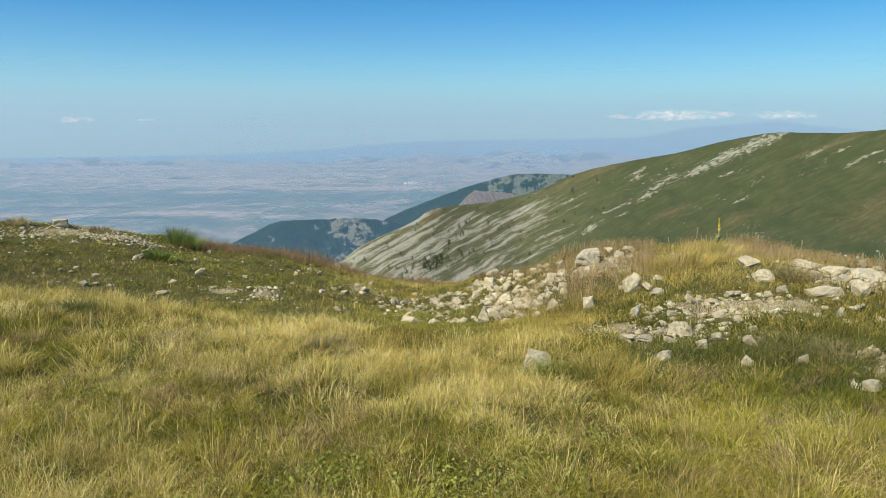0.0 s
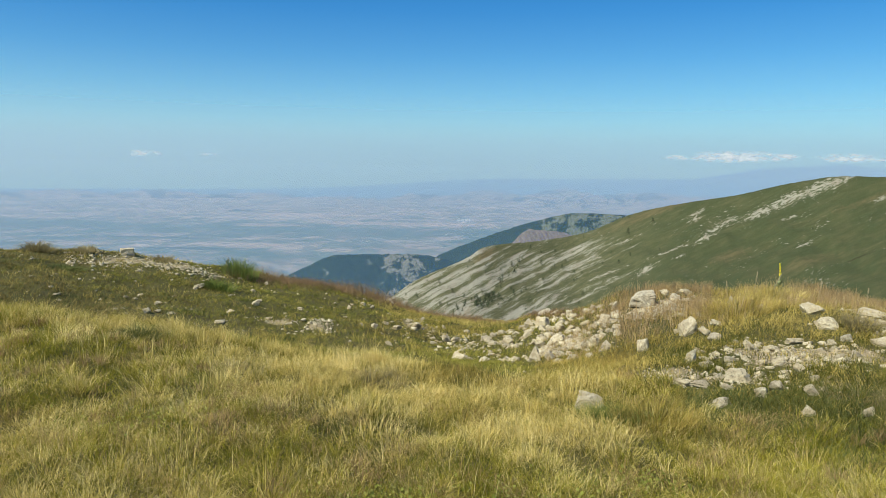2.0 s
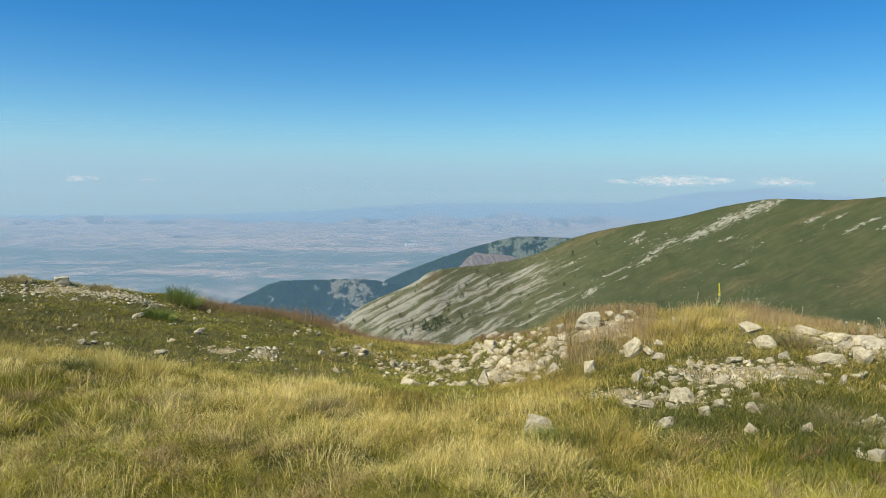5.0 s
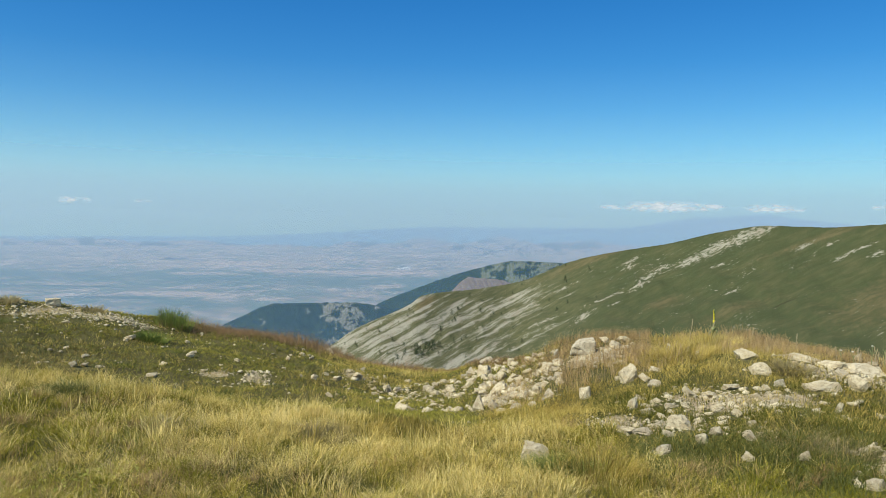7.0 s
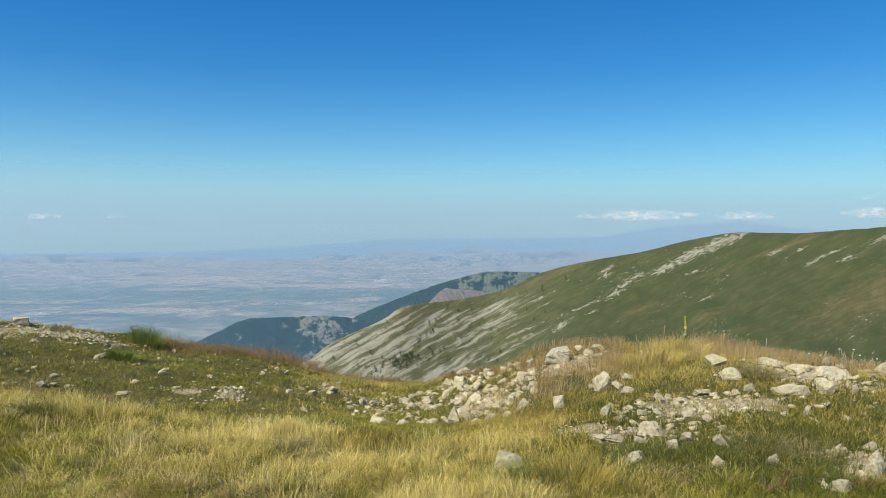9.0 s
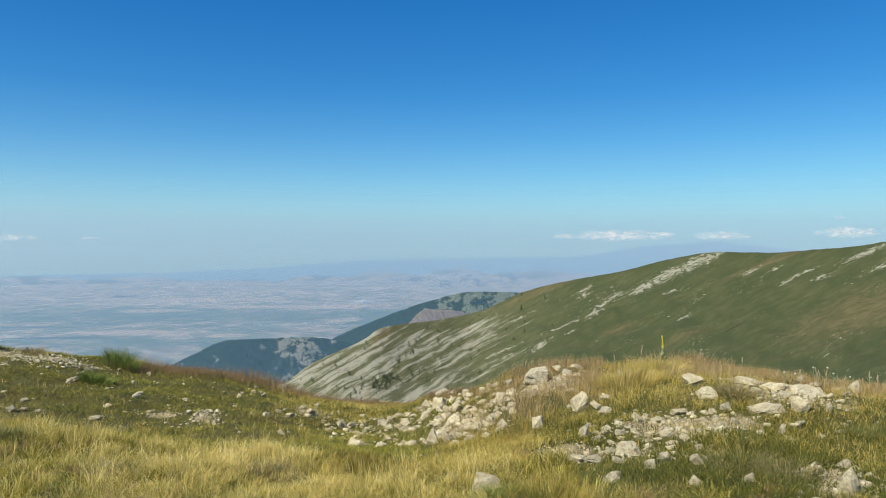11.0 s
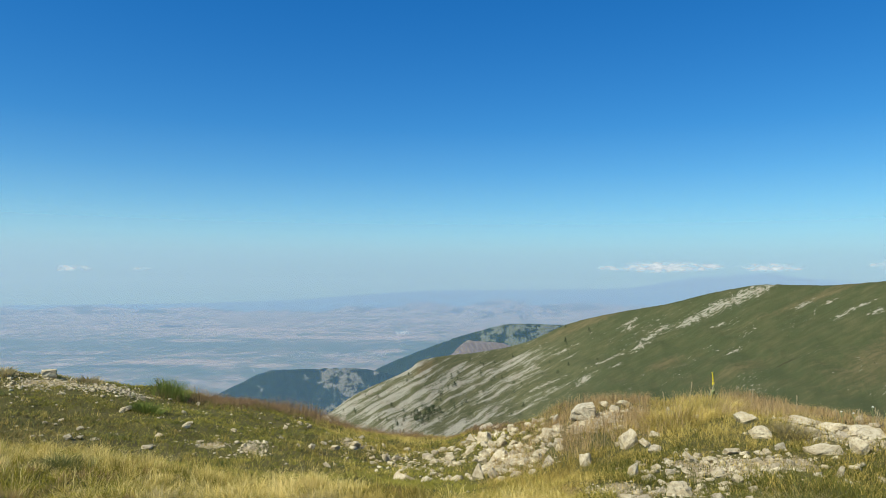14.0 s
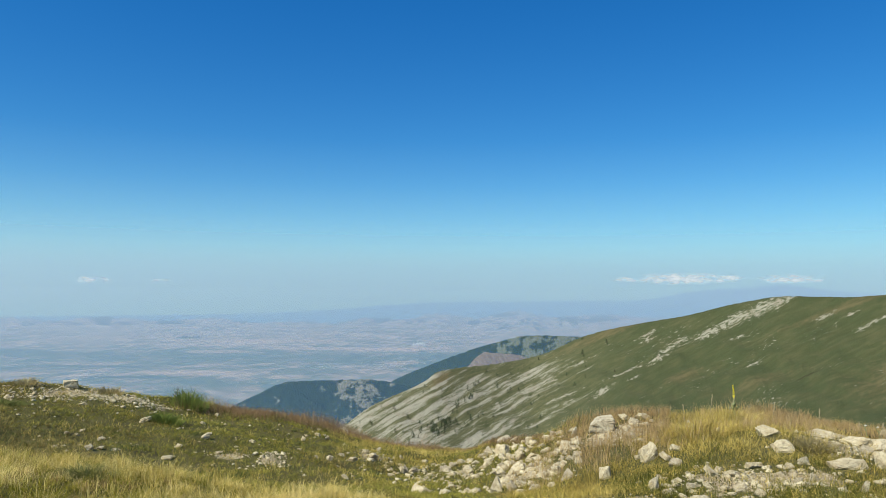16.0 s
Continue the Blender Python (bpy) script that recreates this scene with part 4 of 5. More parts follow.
MOUND_SLABS = ((24.2, 8.44, 0.25, 0.16), (23.3, 9.04, 0.27, 0.16), (26.8, 9.52, 0.49, 0.13), (28.8, 9.37, 0.37, 0.23), (30.9, 9.33, 0.52, 0.15), (27.4, 8.81, 0.15, 0.06),
               (28.1, 7.91, 0.38, 0.15), (28.7, 8.83, 0.06, 0.06), (29.3, 8.83, 0.17, 0.1), (30.4, 8.29, 0.18, 0.17), (29.2, 7.17, 0.08, 0.12), (32.2, 8.4, 0.07, 0.13),
               (31.3, 10.77, 0.15, 0.08), (30.4, 11.31, 0.1, 0.09), (33.7, 10.33, 0.18, 0.18), (32.7, 10.39, 0.24, 0.09), (31.8, 7.4, 0.1, 0.05))
BARE_PATCH = ((20.3, 6.01, 0.12, 0.1), (21.3, 6.18, 0.12, 0.08), (21.4, 6.99, 0.15, 0.09), (22.7, 6.73, 0.11, 0.08), (17.3, 6.4, 0.1, 0.07), (15.9, 6.2, 0.2, 0.06),
              (14.8, 6.22, 0.15, 0.05), (17.4, 5.72, 0.17, 0.07), (23.6, 6.1, 0.14, 0.07), (23.7, 6.52, 0.09, 0.06), (23.5, 5.66, 0.1, 0.06), (24.1, 7.53, 0.13, 0.08),
              (26.2, 7.43, 0.08, 0.07), (25.2, 7.21, 0.09, 0.08), (25.5, 7.93, 0.12, 0.09), (18.1, 7.12, 0.13, 0.06), (16.9, 7.42, 0.13, 0.05), (20.8, 7.58, 0.17, 0.07),
              (22.2, 7.85, 0.21, 0.07), (20, 6.87, 0.06, 0.05), (24.6, 7.84, 0.1, 0.07), (19.1, 7.12, 0.1, 0.06), (18, 6.13, 0.11, 0.04))
LOWER_PATCH = ((33.2, 6.38, 0.14, 0.07), (33.5, 5.74, 0.15, 0.18), (31.6, 5.32, 0.12, 0.08), (30.6, 5.58, 0.06, 0.05), (27.2, 5.77, 0.1, 0.07))
KNOLL_FACE = ((-25.9, 12.35, 0.13, 0.07), (-26.7, 11.38, 0.13, 0.09), (-26, 11.5, 0.12, 0.07), (-27.1, 12.96, 0.09, 0.06), (-27.1, 14.89, 0.15, 0.07), (-22.9, 14.09, 0.22, 0.1),
              (-18.8, 13.12, 0.15, 0.13), (-18.5, 13.45, 0.09, 0.06), (-19, 14.47, 0.1, 0.08), (-20.7, 12.35, 0.14, 0.06), (-18, 12.31, 0.1, 0.05), (-16.6, 12.82, 0.07, 0.04),
              (-21.5, 11.46, 0.21, 0.06), (-15.4, 13.42, 0.12, 0.06), (-15.2, 12.1, 0.11, 0.06), (-18, 16.13, 0.09, 0.09), (-25, 11.45, 0.14, 0.05), (-24.5, 15.03, 0.11, 0.07),
              (-25.2, 15.35, 0.12, 0.08))
SADDLE = ((-11.6, 14.52, 0.1, 0.1), (-10.5, 15.44, 0.13, 0.08), (-9.8, 15.29, 0.11, 0.1), (-9.6, 12.39, 0.12, 0.11), (-8.7, 13.6, 0.14, 0.08), (-7.8, 13.11, 0.19, 0.1),
          (-6.3, 19.34, 0.21, 0.09), (-6.2, 14.05, 0.19, 0.16), (-6.9, 14.47, 0.1, 0.08), (-5.8, 16.1, 0.14, 0.08), (-4, 14.97, 0.09, 0.12), (-3.9, 13.06, 0.15, 0.15),
          (-4.8, 12.14, 0.14, 0.09), (-8.4, 10.96, 0.13, 0.09), (-10.6, 12.36, 0.07, 0.07), (-11.9, 13.25, 0.09, 0.05), (-9, 12.17, 0.07, 0.05))
stone("mound", 11.5, 10.69, 0.39, 0.26, BOULDER, lean=4, sunk=0.1, label="large grey speckled boulder propped on the mound")
WEDGE = stone_mesh(44, STONE, taper=0.0, corners=((-0.5, -0.4, -0.45), (0.5, -0.45, -0.5), (0.5, 0.4, -0.5), (-0.5, 0.4, -0.45), (-0.4, -0.1, 0.3), (-0.2, 0.1, 0.45), (0.12, 0.3, 0.4), (0.44, 0.0, -0.1), (0.1, -0.15, 0.2)))
stone("patch", 18.7, 6.32, 0.25, 0.14, WEDGE, lean=3, label="pale wedge-shaped granite block on the bare patch")
SLAB = stone_mesh(47, STONE, taper=0.0, corners=((-0.5, -0.4, -0.5), (0.5, -0.4, -0.5), (0.5, 0.4, -0.5), (-0.5, 0.4, -0.5), (-0.46, -0.3, 0.22), (-0.12, -0.36, 0.5), (0.2, 0.2, 0.4), (0.5, -0.2, -0.1), (-0.4, 0.3, 0.36)))
stone("meadow", 8.0, 5.56, 0.25, 0.105, SLAB, lean=4, sunk=0.26, label="pale rough stone sunk in tall meadow grass")
stone("knoll", -27.9, 16.7, 0.29, 0.19, BLOCK, lean=2, sunk=0.1, label="squared pale stone block on the knoll crest")
stone("knoll", -8.5, 18.5, 0.29, 0.16, WEDGE, lean=2, sunk=0.25, label="pale peaked stone on the rim of the saddle")
for place, rows_of in (("mound", MOUND_TOP), ("mound", MOUND_SLABS), ("heap", HEAP_HEAD), ("heap", HEAP_FOOT), ("patch", BARE_PATCH), ("patch", LOWER_PATCH), ("knoll", KNOLL_FACE), ("knoll", SADDLE)):
    for bearing, distance, width, height in rows_of:
        stone(place, bearing, distance, width, height)
for place, count, sizes, a0, a1, r0, r1 in (
        ("heap", 58, (0.08, 0.19), 3.0, 9.6, 9.0, 12.6), ("heap", 36, (0.07, 0.16), -3.5, 3.0, 11.8, 14.8), ("mound", 8, (0.07, 0.14), 11.5, 16, 9.8, 11.2), ("patch", 26, (0.04, 0.1), 17, 26, 6.4, 8.0),
        ("mound", 6, (0.06, 0.12), 28, 34, 7.5, 9.8), ("patch", 8, (0.04, 0.08), 31, 35, 5.4, 6.4), ("knoll", 46, (0.05, 0.13), -32, -22.5, 15.2, 16.8), ("knoll", 34, (0.04, 0.09), -34, -12, 11.3, 15.5)):
    for k in range(count):
        w = rng.uniform(*sizes)
        stone(place, rng.uniform(a0, a1), rng.uniform(r0, r1), w, w * rng.uniform(0.3, 0.6))


def build_rubble():
    """Chipped stones packed between the larger ones, too many to count."""
    g = np.random.default_rng(18)
    az, r = [], []
    for a0, a1, r0, r1, k in ((-4.5, 10.0, 9.2, 15.2, 520), (-7, -2, 12.0, 16.0, 50), (15.5, 25.5, 6.2, 8.0, 80), (26, 34, 7.0, 9.8, 34), (30, 36, 5.3, 6.4, 34), (-32, -22, 15.2, 17.0, 300), (-15.2, -12.6, 11.4, 12.6, 60), (11, 16, 9.5, 11.3, 30), (-38, -3, 11.0, 17.0, 120)):
        az.append(g.uniform(a0, a1, k))
        r.append(g.uniform(r0, r1, k))
    az, r = np.concatenate(az), np.concatenate(r)
    heaped = (az > -4.5) & (az < 10.0) & (r > 8.9)
    outside = (r > np.interp(az, (-4.5, 0, 5, 7, 10), (14.2, 14.8, 15.2, 12.2, 10.6))) | (np.hypot((az - 1.9) / 1.3, (r - 10.9) / 1.0) < 1) | (r < np.interp(az, (-4.5, -2, 2, 10), (11.5, 9.8, 9.5, 8.6)))
    keep = ~(heaped & outside)
    az, r = np.radians(az[keep]), r[keep]
    k = len(az)
    x, y = r * np.sin(az), r * np.cos(az)
    size = (g.gamma(2.5, 0.022, k) + 0.03) * np.where(az < radians(-6), 0.55, np.where(az < radians(1), 0.75, 1.0))
    size = np.minimum(size, np.where(az > radians(12), 0.085, 0.17))
    z = ground_z(x, y) + size * 0.08
    kinds, verts, faces, at = [], [], [], 0
    r2 = random.Random(77)
    for q in range(30):
        bm = chipped_hull(r2, 9, 0.8)
        unit_box(bm)
        bmesh.ops.triangulate(bm, faces=bm.faces[:])
        bm.verts.index_update()
        kinds.append((np.array([v.co for v in bm.verts]), np.array([[v.index for v in t.verts] for t in bm.faces])))
        bm.free()
    for q in range(k):
        base, tri = kinds[q % 30]
        c, w = math.cos(q * 1.7), math.sin(q * 1.7)
        b2 = base * (1.3, 0.9, 0.65) * size[q]
        b2[:, 2] += b2[:, 0] * np.clip(g.normal(0, 0.2), -0.3, 0.3)
        verts.append(np.stack([x[q] + b2[:, 0] * c - b2[:, 1] * w, y[q] + b2[:, 0] * w + b2[:, 1] * c, z[q] + b2[:, 2]], -1))
        faces.append(tri + at)
        at += len(base)
    pts, faces = np.concatenate(verts), np.concatenate(faces)
    me = bpy.data.meshes.new("rubble")
    mesh_arrays(me, pts.reshape(-1, 3), faces)
    me.materials.append(STONE)
    return tagged(new("rubble", me), "pale chipped rubble between the stones", "rubble", kind="stuff")


build_rubble()


def build_gravel():
    """Small broken stones on the bare places, too many to count."""
    g = np.random.default_rng(8)
    base = np.array([(1, 0, 0), (-1, 0, 0), (0, 1, 0), (0, -1, 0), (0, 0, 1), (0, 0, -1)], float)
    tri = np.array([(0, 2, 4), (2, 1, 4), (1, 3, 4), (3, 0, 4), (2, 0, 5), (1, 2, 5), (3, 1, 5), (0, 3, 5)])
    xs, ys = [], []
    for a, r, w, d in BARE:
        k = int(900 * min(w * d, 1.0)) + 40
        u, v = g.normal(0, 0.6, k) * w, g.normal(0, 0.6, k) * d
        a = radians(a)
        xs.append((r + v) * math.sin(a) + u * math.cos(a))
        ys.append((r + v) * math.cos(a) - u * math.sin(a))
    k = 900
    a, r = np.radians(g.uniform(-40, 40, k)), g.uniform(5.8, 16.5, k)
    keep = (r > np.array([float(smooth_curve(np.degrees(q), BEARINGS, BROW)) for q in a]) + 0.8)
    xs.append((r * np.sin(a))[keep])
    ys.append((r * np.cos(a))[keep])
    x, y = np.concatenate(xs), np.concatenate(ys)
    size = g.uniform(0.006, 0.02, len(x)) * np.where(g.random(len(x)) < 0.1, 1.9, 1)
    pts = base[None] * (1 + g.uniform(-0.35, 0.35, (len(x), 6, 1)))
    turn = g.uniform(0, 6.28, len(x))
    c, s = np.cos(turn)[:, None], np.sin(turn)[:, None]
    px, py, pz = pts[..., 0] * 1.2, pts[..., 1] * 0.9, pts[..., 2] * 0.6
    verts = np.stack([x[:, None] + size[:, None] * (px * c - py * s), y[:, None] + size[:, None] * (px * s + py * c), (ground_z(x, y) + size * 0.25)[:, None] + size[:, None] * pz], -1)
    faces = (np.arange(len(x))[:, None, None] * 6 + tri[None]).reshape(-1, 3)
    me = bpy.data.meshes.new("gravel")
    mesh_arrays(me, verts.reshape(-1, 3), faces)
    me.materials.append(STONE)
    return tagged(new("gravel", me), "pale broken gravel on bare soil", "gravel", kind="stuff")


build_gravel()


# ---- grass ----
def blades(name, label, material, x, y, height, width, lean, tint, wind=(0.04, 0.0), seed=0, kind="stuff", z=None, out=None, plain=False):
    """Bent grass blades as one mesh; every input is an array over the blades. plain: short straight blades."""
    g = np.random.default_rng(seed)
    if kind == "stuff":
        open_ground = np.ones(len(x), bool)
        for cx, cy, wide in CLEARINGS:
            open_ground &= (x - cx) ** 2 + (y - cy) ** 2 > wide * wide
        x, y, height, width, lean, tint = (q[open_ground] for q in (x, y, height, width, lean, tint))
        out = None if out is None else out[open_ground]
    k = len(x)
    z = ground_z(x, y) - 0.01 if z is None else z
    way = g.uniform(0, 2 * np.pi, k)
    if out is not None:
        way = np.where(g.random(k) < 0.7, out + g.normal(0, 0.6, k), way)
    lx, ly = np.cos(way) * lean + wind[0] * height, np.sin(way) * lean + wind[1] * height
    face = g.uniform(0, np.pi, k)
    wx, wy = np.cos(face) * width / 2, np.sin(face) * width / 2
    base, mid, tip = np.stack([x, y, z], -1), np.stack([x + lx * 0.3, y + ly * 0.3, z + height * 0.6], -1), np.stack([x + lx, y + ly, z + height * g.uniform(0.85, 1.0, k)], -1)
    side = np.stack([wx, wy, 0 * wx], -1)
    if plain:
        verts, tri = np.stack([base - side, base + side, tip], 1), np.array([(0, 1, 2)])
    else:
        verts, tri = np.stack([base - side, base + side, mid - side * 0.75, mid + side * 0.75, tip], 1), np.array([(0, 1, 2), (1, 3, 2), (2, 3, 4)])
    corners = verts.shape[1]
    faces = (np.arange(k)[:, None, None] * corners + tri[None]).reshape(-1, 3)
    me = bpy.data.meshes.new(name)
    mesh_arrays(me, verts.reshape(-1, 3), faces)
    layer = me.attributes.new("tint", "FLOAT", "POINT")
    layer.data.foreach_set("value", np.repeat(np.clip(tint, 0, 1), corners).astype(np.float32))
    me.materials.append(material)
    return tagged(new(name, me), label, "grass" if kind == "stuff" else "", kind=kind)


def tussocks(g, count, a0, a1, r0, r1, each, spread):
    """Places of blades that stand in clumps, and a number for each clump."""
    a, r = np.radians(g.uniform(a0, a1, count)), g.uniform(r0, r1, count)
    cx, cy = np.repeat(r * np.sin(a), each), np.repeat(r * np.cos(a), each)
    size = np.repeat(g.uniform(0.5, 1.5, count), each)
    own = np.repeat(g.random(count), each)
    return cx + g.normal(0, spread, len(cx)) * size, cy + g.normal(0, spread, len(cx)) * size, size, own


def bearing_of(x, y):
    return np.degrees(np.arctan2(x, y))


def brow_at(x, y):
    return np.interp(bearing_of(x, y), BEARINGS, BROW)


def rim_at(x, y):
    return np.interp(bearing_of(x, y), BEARINGS, RIM)


def wave(x, y, scale, phase):
    return 0.5 + 0.25 * (np.sin(scale * x + phase) * np.sin(scale * 1.3 * y - phase) + np.sin(scale * 0.6 * (x + y) + 2 * phase))


def build_grass():
    g = np.random.default_rng(3)
    # tall meadow grass in arching clumps, straw over green
    count, each = 3300, 110
    a, r = np.radians(g.uniform(-44, 44, count)), 2.1 + 7.3 * g.random(count) ** 1.1
    size, own = g.gamma(4.0, 0.25, count), g.random(count)
    cx, cy = r * np.sin(a), r * np.cos(a)
    way, d = g.uniform(0, 2 * np.pi, (count, each)), np.abs(g.normal(0, 0.075, (count, each))) * size[:, None]
    x, y = (cx[:, None] + d * np.cos(way)).ravel(), (cy[:, None] + d * np.sin(way)).ravel()
    way, size, own = way.ravel(), np.repeat(size, each), np.repeat(own, each)
    r = np.hypot(x, y)
    inside = (r < brow_at(x, y) + 0.5) & ~((bearing_of(x, y) > 14) & (r > 5.6)) & (g.random(len(x)) > bareness(x, y))
    near_brow = np.clip((r - brow_at(x, y) + 2.6) / 2.4, 0, 1) * (bearing_of(x, y) < 10)
    golden = np.clip(0.47 + 0.40 * near_brow + 0.4 * np.exp(-((x + 1.4) / 0.9) ** 2 - ((y - 4.7) / 0.9) ** 2) + 1.0 * (wave(x, y, 1.6, 1.0) - 0.5) + 0.9 * (own - 0.5) - 0.35 * np.clip((bearing_of(x, y) - 6) / 8, 0, 1) - 0.3 * np.clip((bearing_of(x, y) - 16) / 8, 0, 1), 0.03, 1)
    pick = inside & (g.random(len(x)) < golden)
    x1, y1 = x[pick], y[pick]
    k = len(x1)
    blades("straw_grass", "tall dry straw-coloured meadow grass", STRAW, x1, y1, g.uniform(0.05, 0.19, k) * (0.5 + 0.5 * size[pick]) * (0.66 + 0.24 * near_brow[pick]), g.uniform(0.0012, 0.0026, k) * (0.6 + r[pick] / 8), g.uniform(0.03, 0.2, k),
           0.08 + 0.5 * own[pick] + 0.45 * g.random(k), seed=11, out=way[pick])
    rust = inside & ~pick & ((own * 7.3) % 1 < 0.2)
    k = int(rust.sum())
    blades("russet_grass", "brown withered grass in the meadow", RUSSET, x[rust], y[rust], g.uniform(0.04, 0.13, k), g.uniform(0.0012, 0.0028, k) * (0.6 + r[rust] / 8), g.uniform(0.02, 0.13, k),
           0.5 * own[rust] + 0.4 * g.random(k), seed=21, out=way[rust])
    pick = inside & ~pick & ~rust
    x1, y1 = x[pick], y[pick]
    k = len(x1)
    blades("green_grass", "green meadow grass between the dry stalks", GREEN, x1, y1, g.uniform(0.04, 0.14, k) * (0.5 + 0.5 * size[pick]) * (0.72 + 0.3 * near_brow[pick]), g.uniform(0.0015, 0.0032, k) * (0.6 + r[pick] / 8), g.uniform(0.03, 0.18, k),
           0.55 * own[pick] + 0.4 * g.random(k), seed=12, out=way[pick])
    # an even undergrowth of short blades below them, coloured darker for shaded gaps
    k = 170000
    a, r = np.radians(g.uniform(-44, 44, k)), g.uniform(2.0, 8.8, k)
    x, y = r * np.sin(a), r * np.cos(a)
    keep = (r < brow_at(x, y) + 0.6) & (g.random(k) > bareness(x, y))
    x, y, r = x[keep], y[keep], r[keep]
    k = len(x)
    blades("low_grass", "short green and yellow grass under the stalks", SHADED_UNDER, x, y, g.uniform(0.03, 0.08, k), g.uniform(0.003, 0.0062, k) * (0.6 + r / 8), g.uniform(0.02, 0.08, k),
           np.clip(wave(x, y, 2.3, 3.0) * 0.6 + 0.5 * (g.random(k) - 0.18), 0, 1), seed=13, plain=True)
    # the meadow goes on around and behind, thinner
    x, y, size, own = tussocks(g, 2200, -180, 180, 0.3, 13.0, 30, 0.13)
    keep = (np.abs(bearing_of(x, y)) > 43) | (np.hypot(x, y) < 2.2)
    x, y, own = x[keep], y[keep], own[keep]
    k = len(x)
    blades("meadow_grass", "dry and green meadow grass all around", STRAW, x, y, g.uniform(0.05, 0.16, k), g.uniform(0.006, 0.012, k), g.uniform(0.02, 0.14, k), 0.55 * own + 0.3 * g.random(k), seed=23)
    k = 70000
    a, r = g.uniform(-np.pi, np.pi, k), 0.3 + 9.0 * np.sqrt(g.random(k))
    x, y = r * np.sin(a), r * np.cos(a)
    keep = (np.abs(bearing_of(x, y)) > 42) | (r < 2.3)
    x, y = x[keep], y[keep]
    k = len(x)
    blades("low_grass", "short green and yellow turf all around", MOSSY, x, y, g.uniform(0.03, 0.08, k), g.uniform(0.010, 0.018, k), g.uniform(0.05, 0.14, k), np.clip(wave(x, y, 2.3, 3.0) * 0.6 + 0.5 * (g.random(k) - 0.1), 0, 1), seed=31, plain=True)
    # short turf of the hollow and the knoll, in mats of green, olive and brown
    x, y, size, own = tussocks(g, 11000, -46, 9, 6.8, 20.5, 18, 0.085)
    r = np.hypot(x, y)
    keep = (r > brow_at(x, y) + 0.3) & (r < rim_at(x, y) + 0.8) & (g.random(len(x)) > 0.85 * bareness(x, y))
    x, y, r, size, own = x[keep], y[keep], r[keep], size[keep], own[keep]
    k = len(x)
    mats = np.array([noise.fractal((p * 0.75, q * 0.4, 1.5), 0.8, 2.1, 4) for p, q in zip(x[::18], y[::18])])
    mats = np.repeat(mats, 18)[:k]
    mats = mats + 0.5 * (own - 0.5) + np.clip((bearing_of(x, y) + 24) / 14, -0.55, 0.2)
    width = g.uniform(0.006, 0.011, k) * (0.4 + r / 16)
    tall, lean, tone = g.uniform(0.018, 0.06, k) * size, g.uniform(0.03, 0.12, k), 0.5 * own + 0.5 * g.random(k)
    for label, material, pick, more, seed in (("dark brownish heath turf on the knoll", HEATH, mats < -0.42, 1.3, 14), ("short olive turf on the knoll", TURF, (mats >= -0.42) & (mats < -0.12), 1.1, 24),
                                              ("short green turf on the knoll", MOSSY, mats >= -0.12, 0.9, 15)):
        blades("turf_grass", label, material, x[pick], y[pick], tall[pick] * more, width[pick] * 1.35, lean[pick], tone[pick], seed=seed, plain=True)
    # straw and yellow-green grass on the saddle
    x, y, size, own = tussocks(g, 900, -9, 4, 13.5, 20.5, 18, 0.10)
    keep = (np.hypot(x, y) < rim_at(x, y) + 0.8) & (own + 0.09 * (np.hypot(x, y) - 17.5) > 0.35)
    x, y, own = x[keep], y[keep], own[keep]
    k = len(x)
    blades("straw_grass", "yellowing grass on the saddle", STRAW, x, y, g.uniform(0.04, 0.14, k), g.uniform(0.004, 0.008, k), g.uniform(0.03, 0.12, k), 0.3 * own + 0.35 * g.random(k), seed=33)
    # dark low cushions and pale dry wisps on the same slope
    x, y, size, own = tussocks(g, 420, -40, 2, 10.2, 18.5, 46, 0.10)
    keep = (np.hypot(x, y) < rim_at(x, y)) & (own > 0.35)
    x, y, size = x[keep], y[keep], size[keep]
    k = len(x)
    blades("low_herbs", "dark low herb cushions on the knoll slope", RUSH, x, y, g.uniform(0.02, 0.08, k) * size, g.uniform(0.006, 0.011, k), g.uniform(0.02, 0.1, k), g.random(k), seed=27)
    x, y, size, own = tussocks(g, 520, -36, 8, 9.6, 19.0, 20, 0.10)
    keep = (np.hypot(x, y) < rim_at(x, y) + 0.4) & (np.hypot(x, y) > brow_at(x, y) + 0.6)
    x, y, own = x[keep], y[keep], own[keep]
    k = len(x)
    blades("straw_grass", "thin dry wisps on the knoll turf", STRAW, x, y, g.uniform(0.04, 0.13, k), g.uniform(0.003, 0.006, k), g.uniform(0.02, 0.12, k), 0.4 * own + 0.4 * g.random(k), seed=28)
    # the mound: green at its foot, straw and russet towards the top
    x, y, size, own = tussocks(g, 5600, 4, 46, 5.4, 12.4, 22, 0.07)
    r, b = np.hypot(x, y), bearing_of(x, y)
    heaped = (b < 9.6) & (r < np.interp(b, (4, 5, 7, 9.6), (15.2, 15.2, 12.0, 10.4))) & (r > np.interp(b, (4, 10), (9.3, 8.6)))
    keep = (r > np.where(b > 14, 5.4, brow_at(x, y))) & (r < rim_at(x, y) + 0.9) & (g.random(len(x)) > np.maximum(bareness(x, y), 0.8 * heaped))
    x, y, r, b, size, own = (q[keep] for q in (x, y, r, b, size, own))
    k = len(x)
    high = np.clip((r - 8.2) / 2.2, 0, 1)
    choice = high + 0.5 * (own - 0.5) + 0.5 * (wave(x, y, 1.7, 2.0) - 0.5)
    russet, low = choice > 0.55, (choice < 0.10) & (b > 13 + 4 * (own - 0.5))
    golden = ~russet & ~low
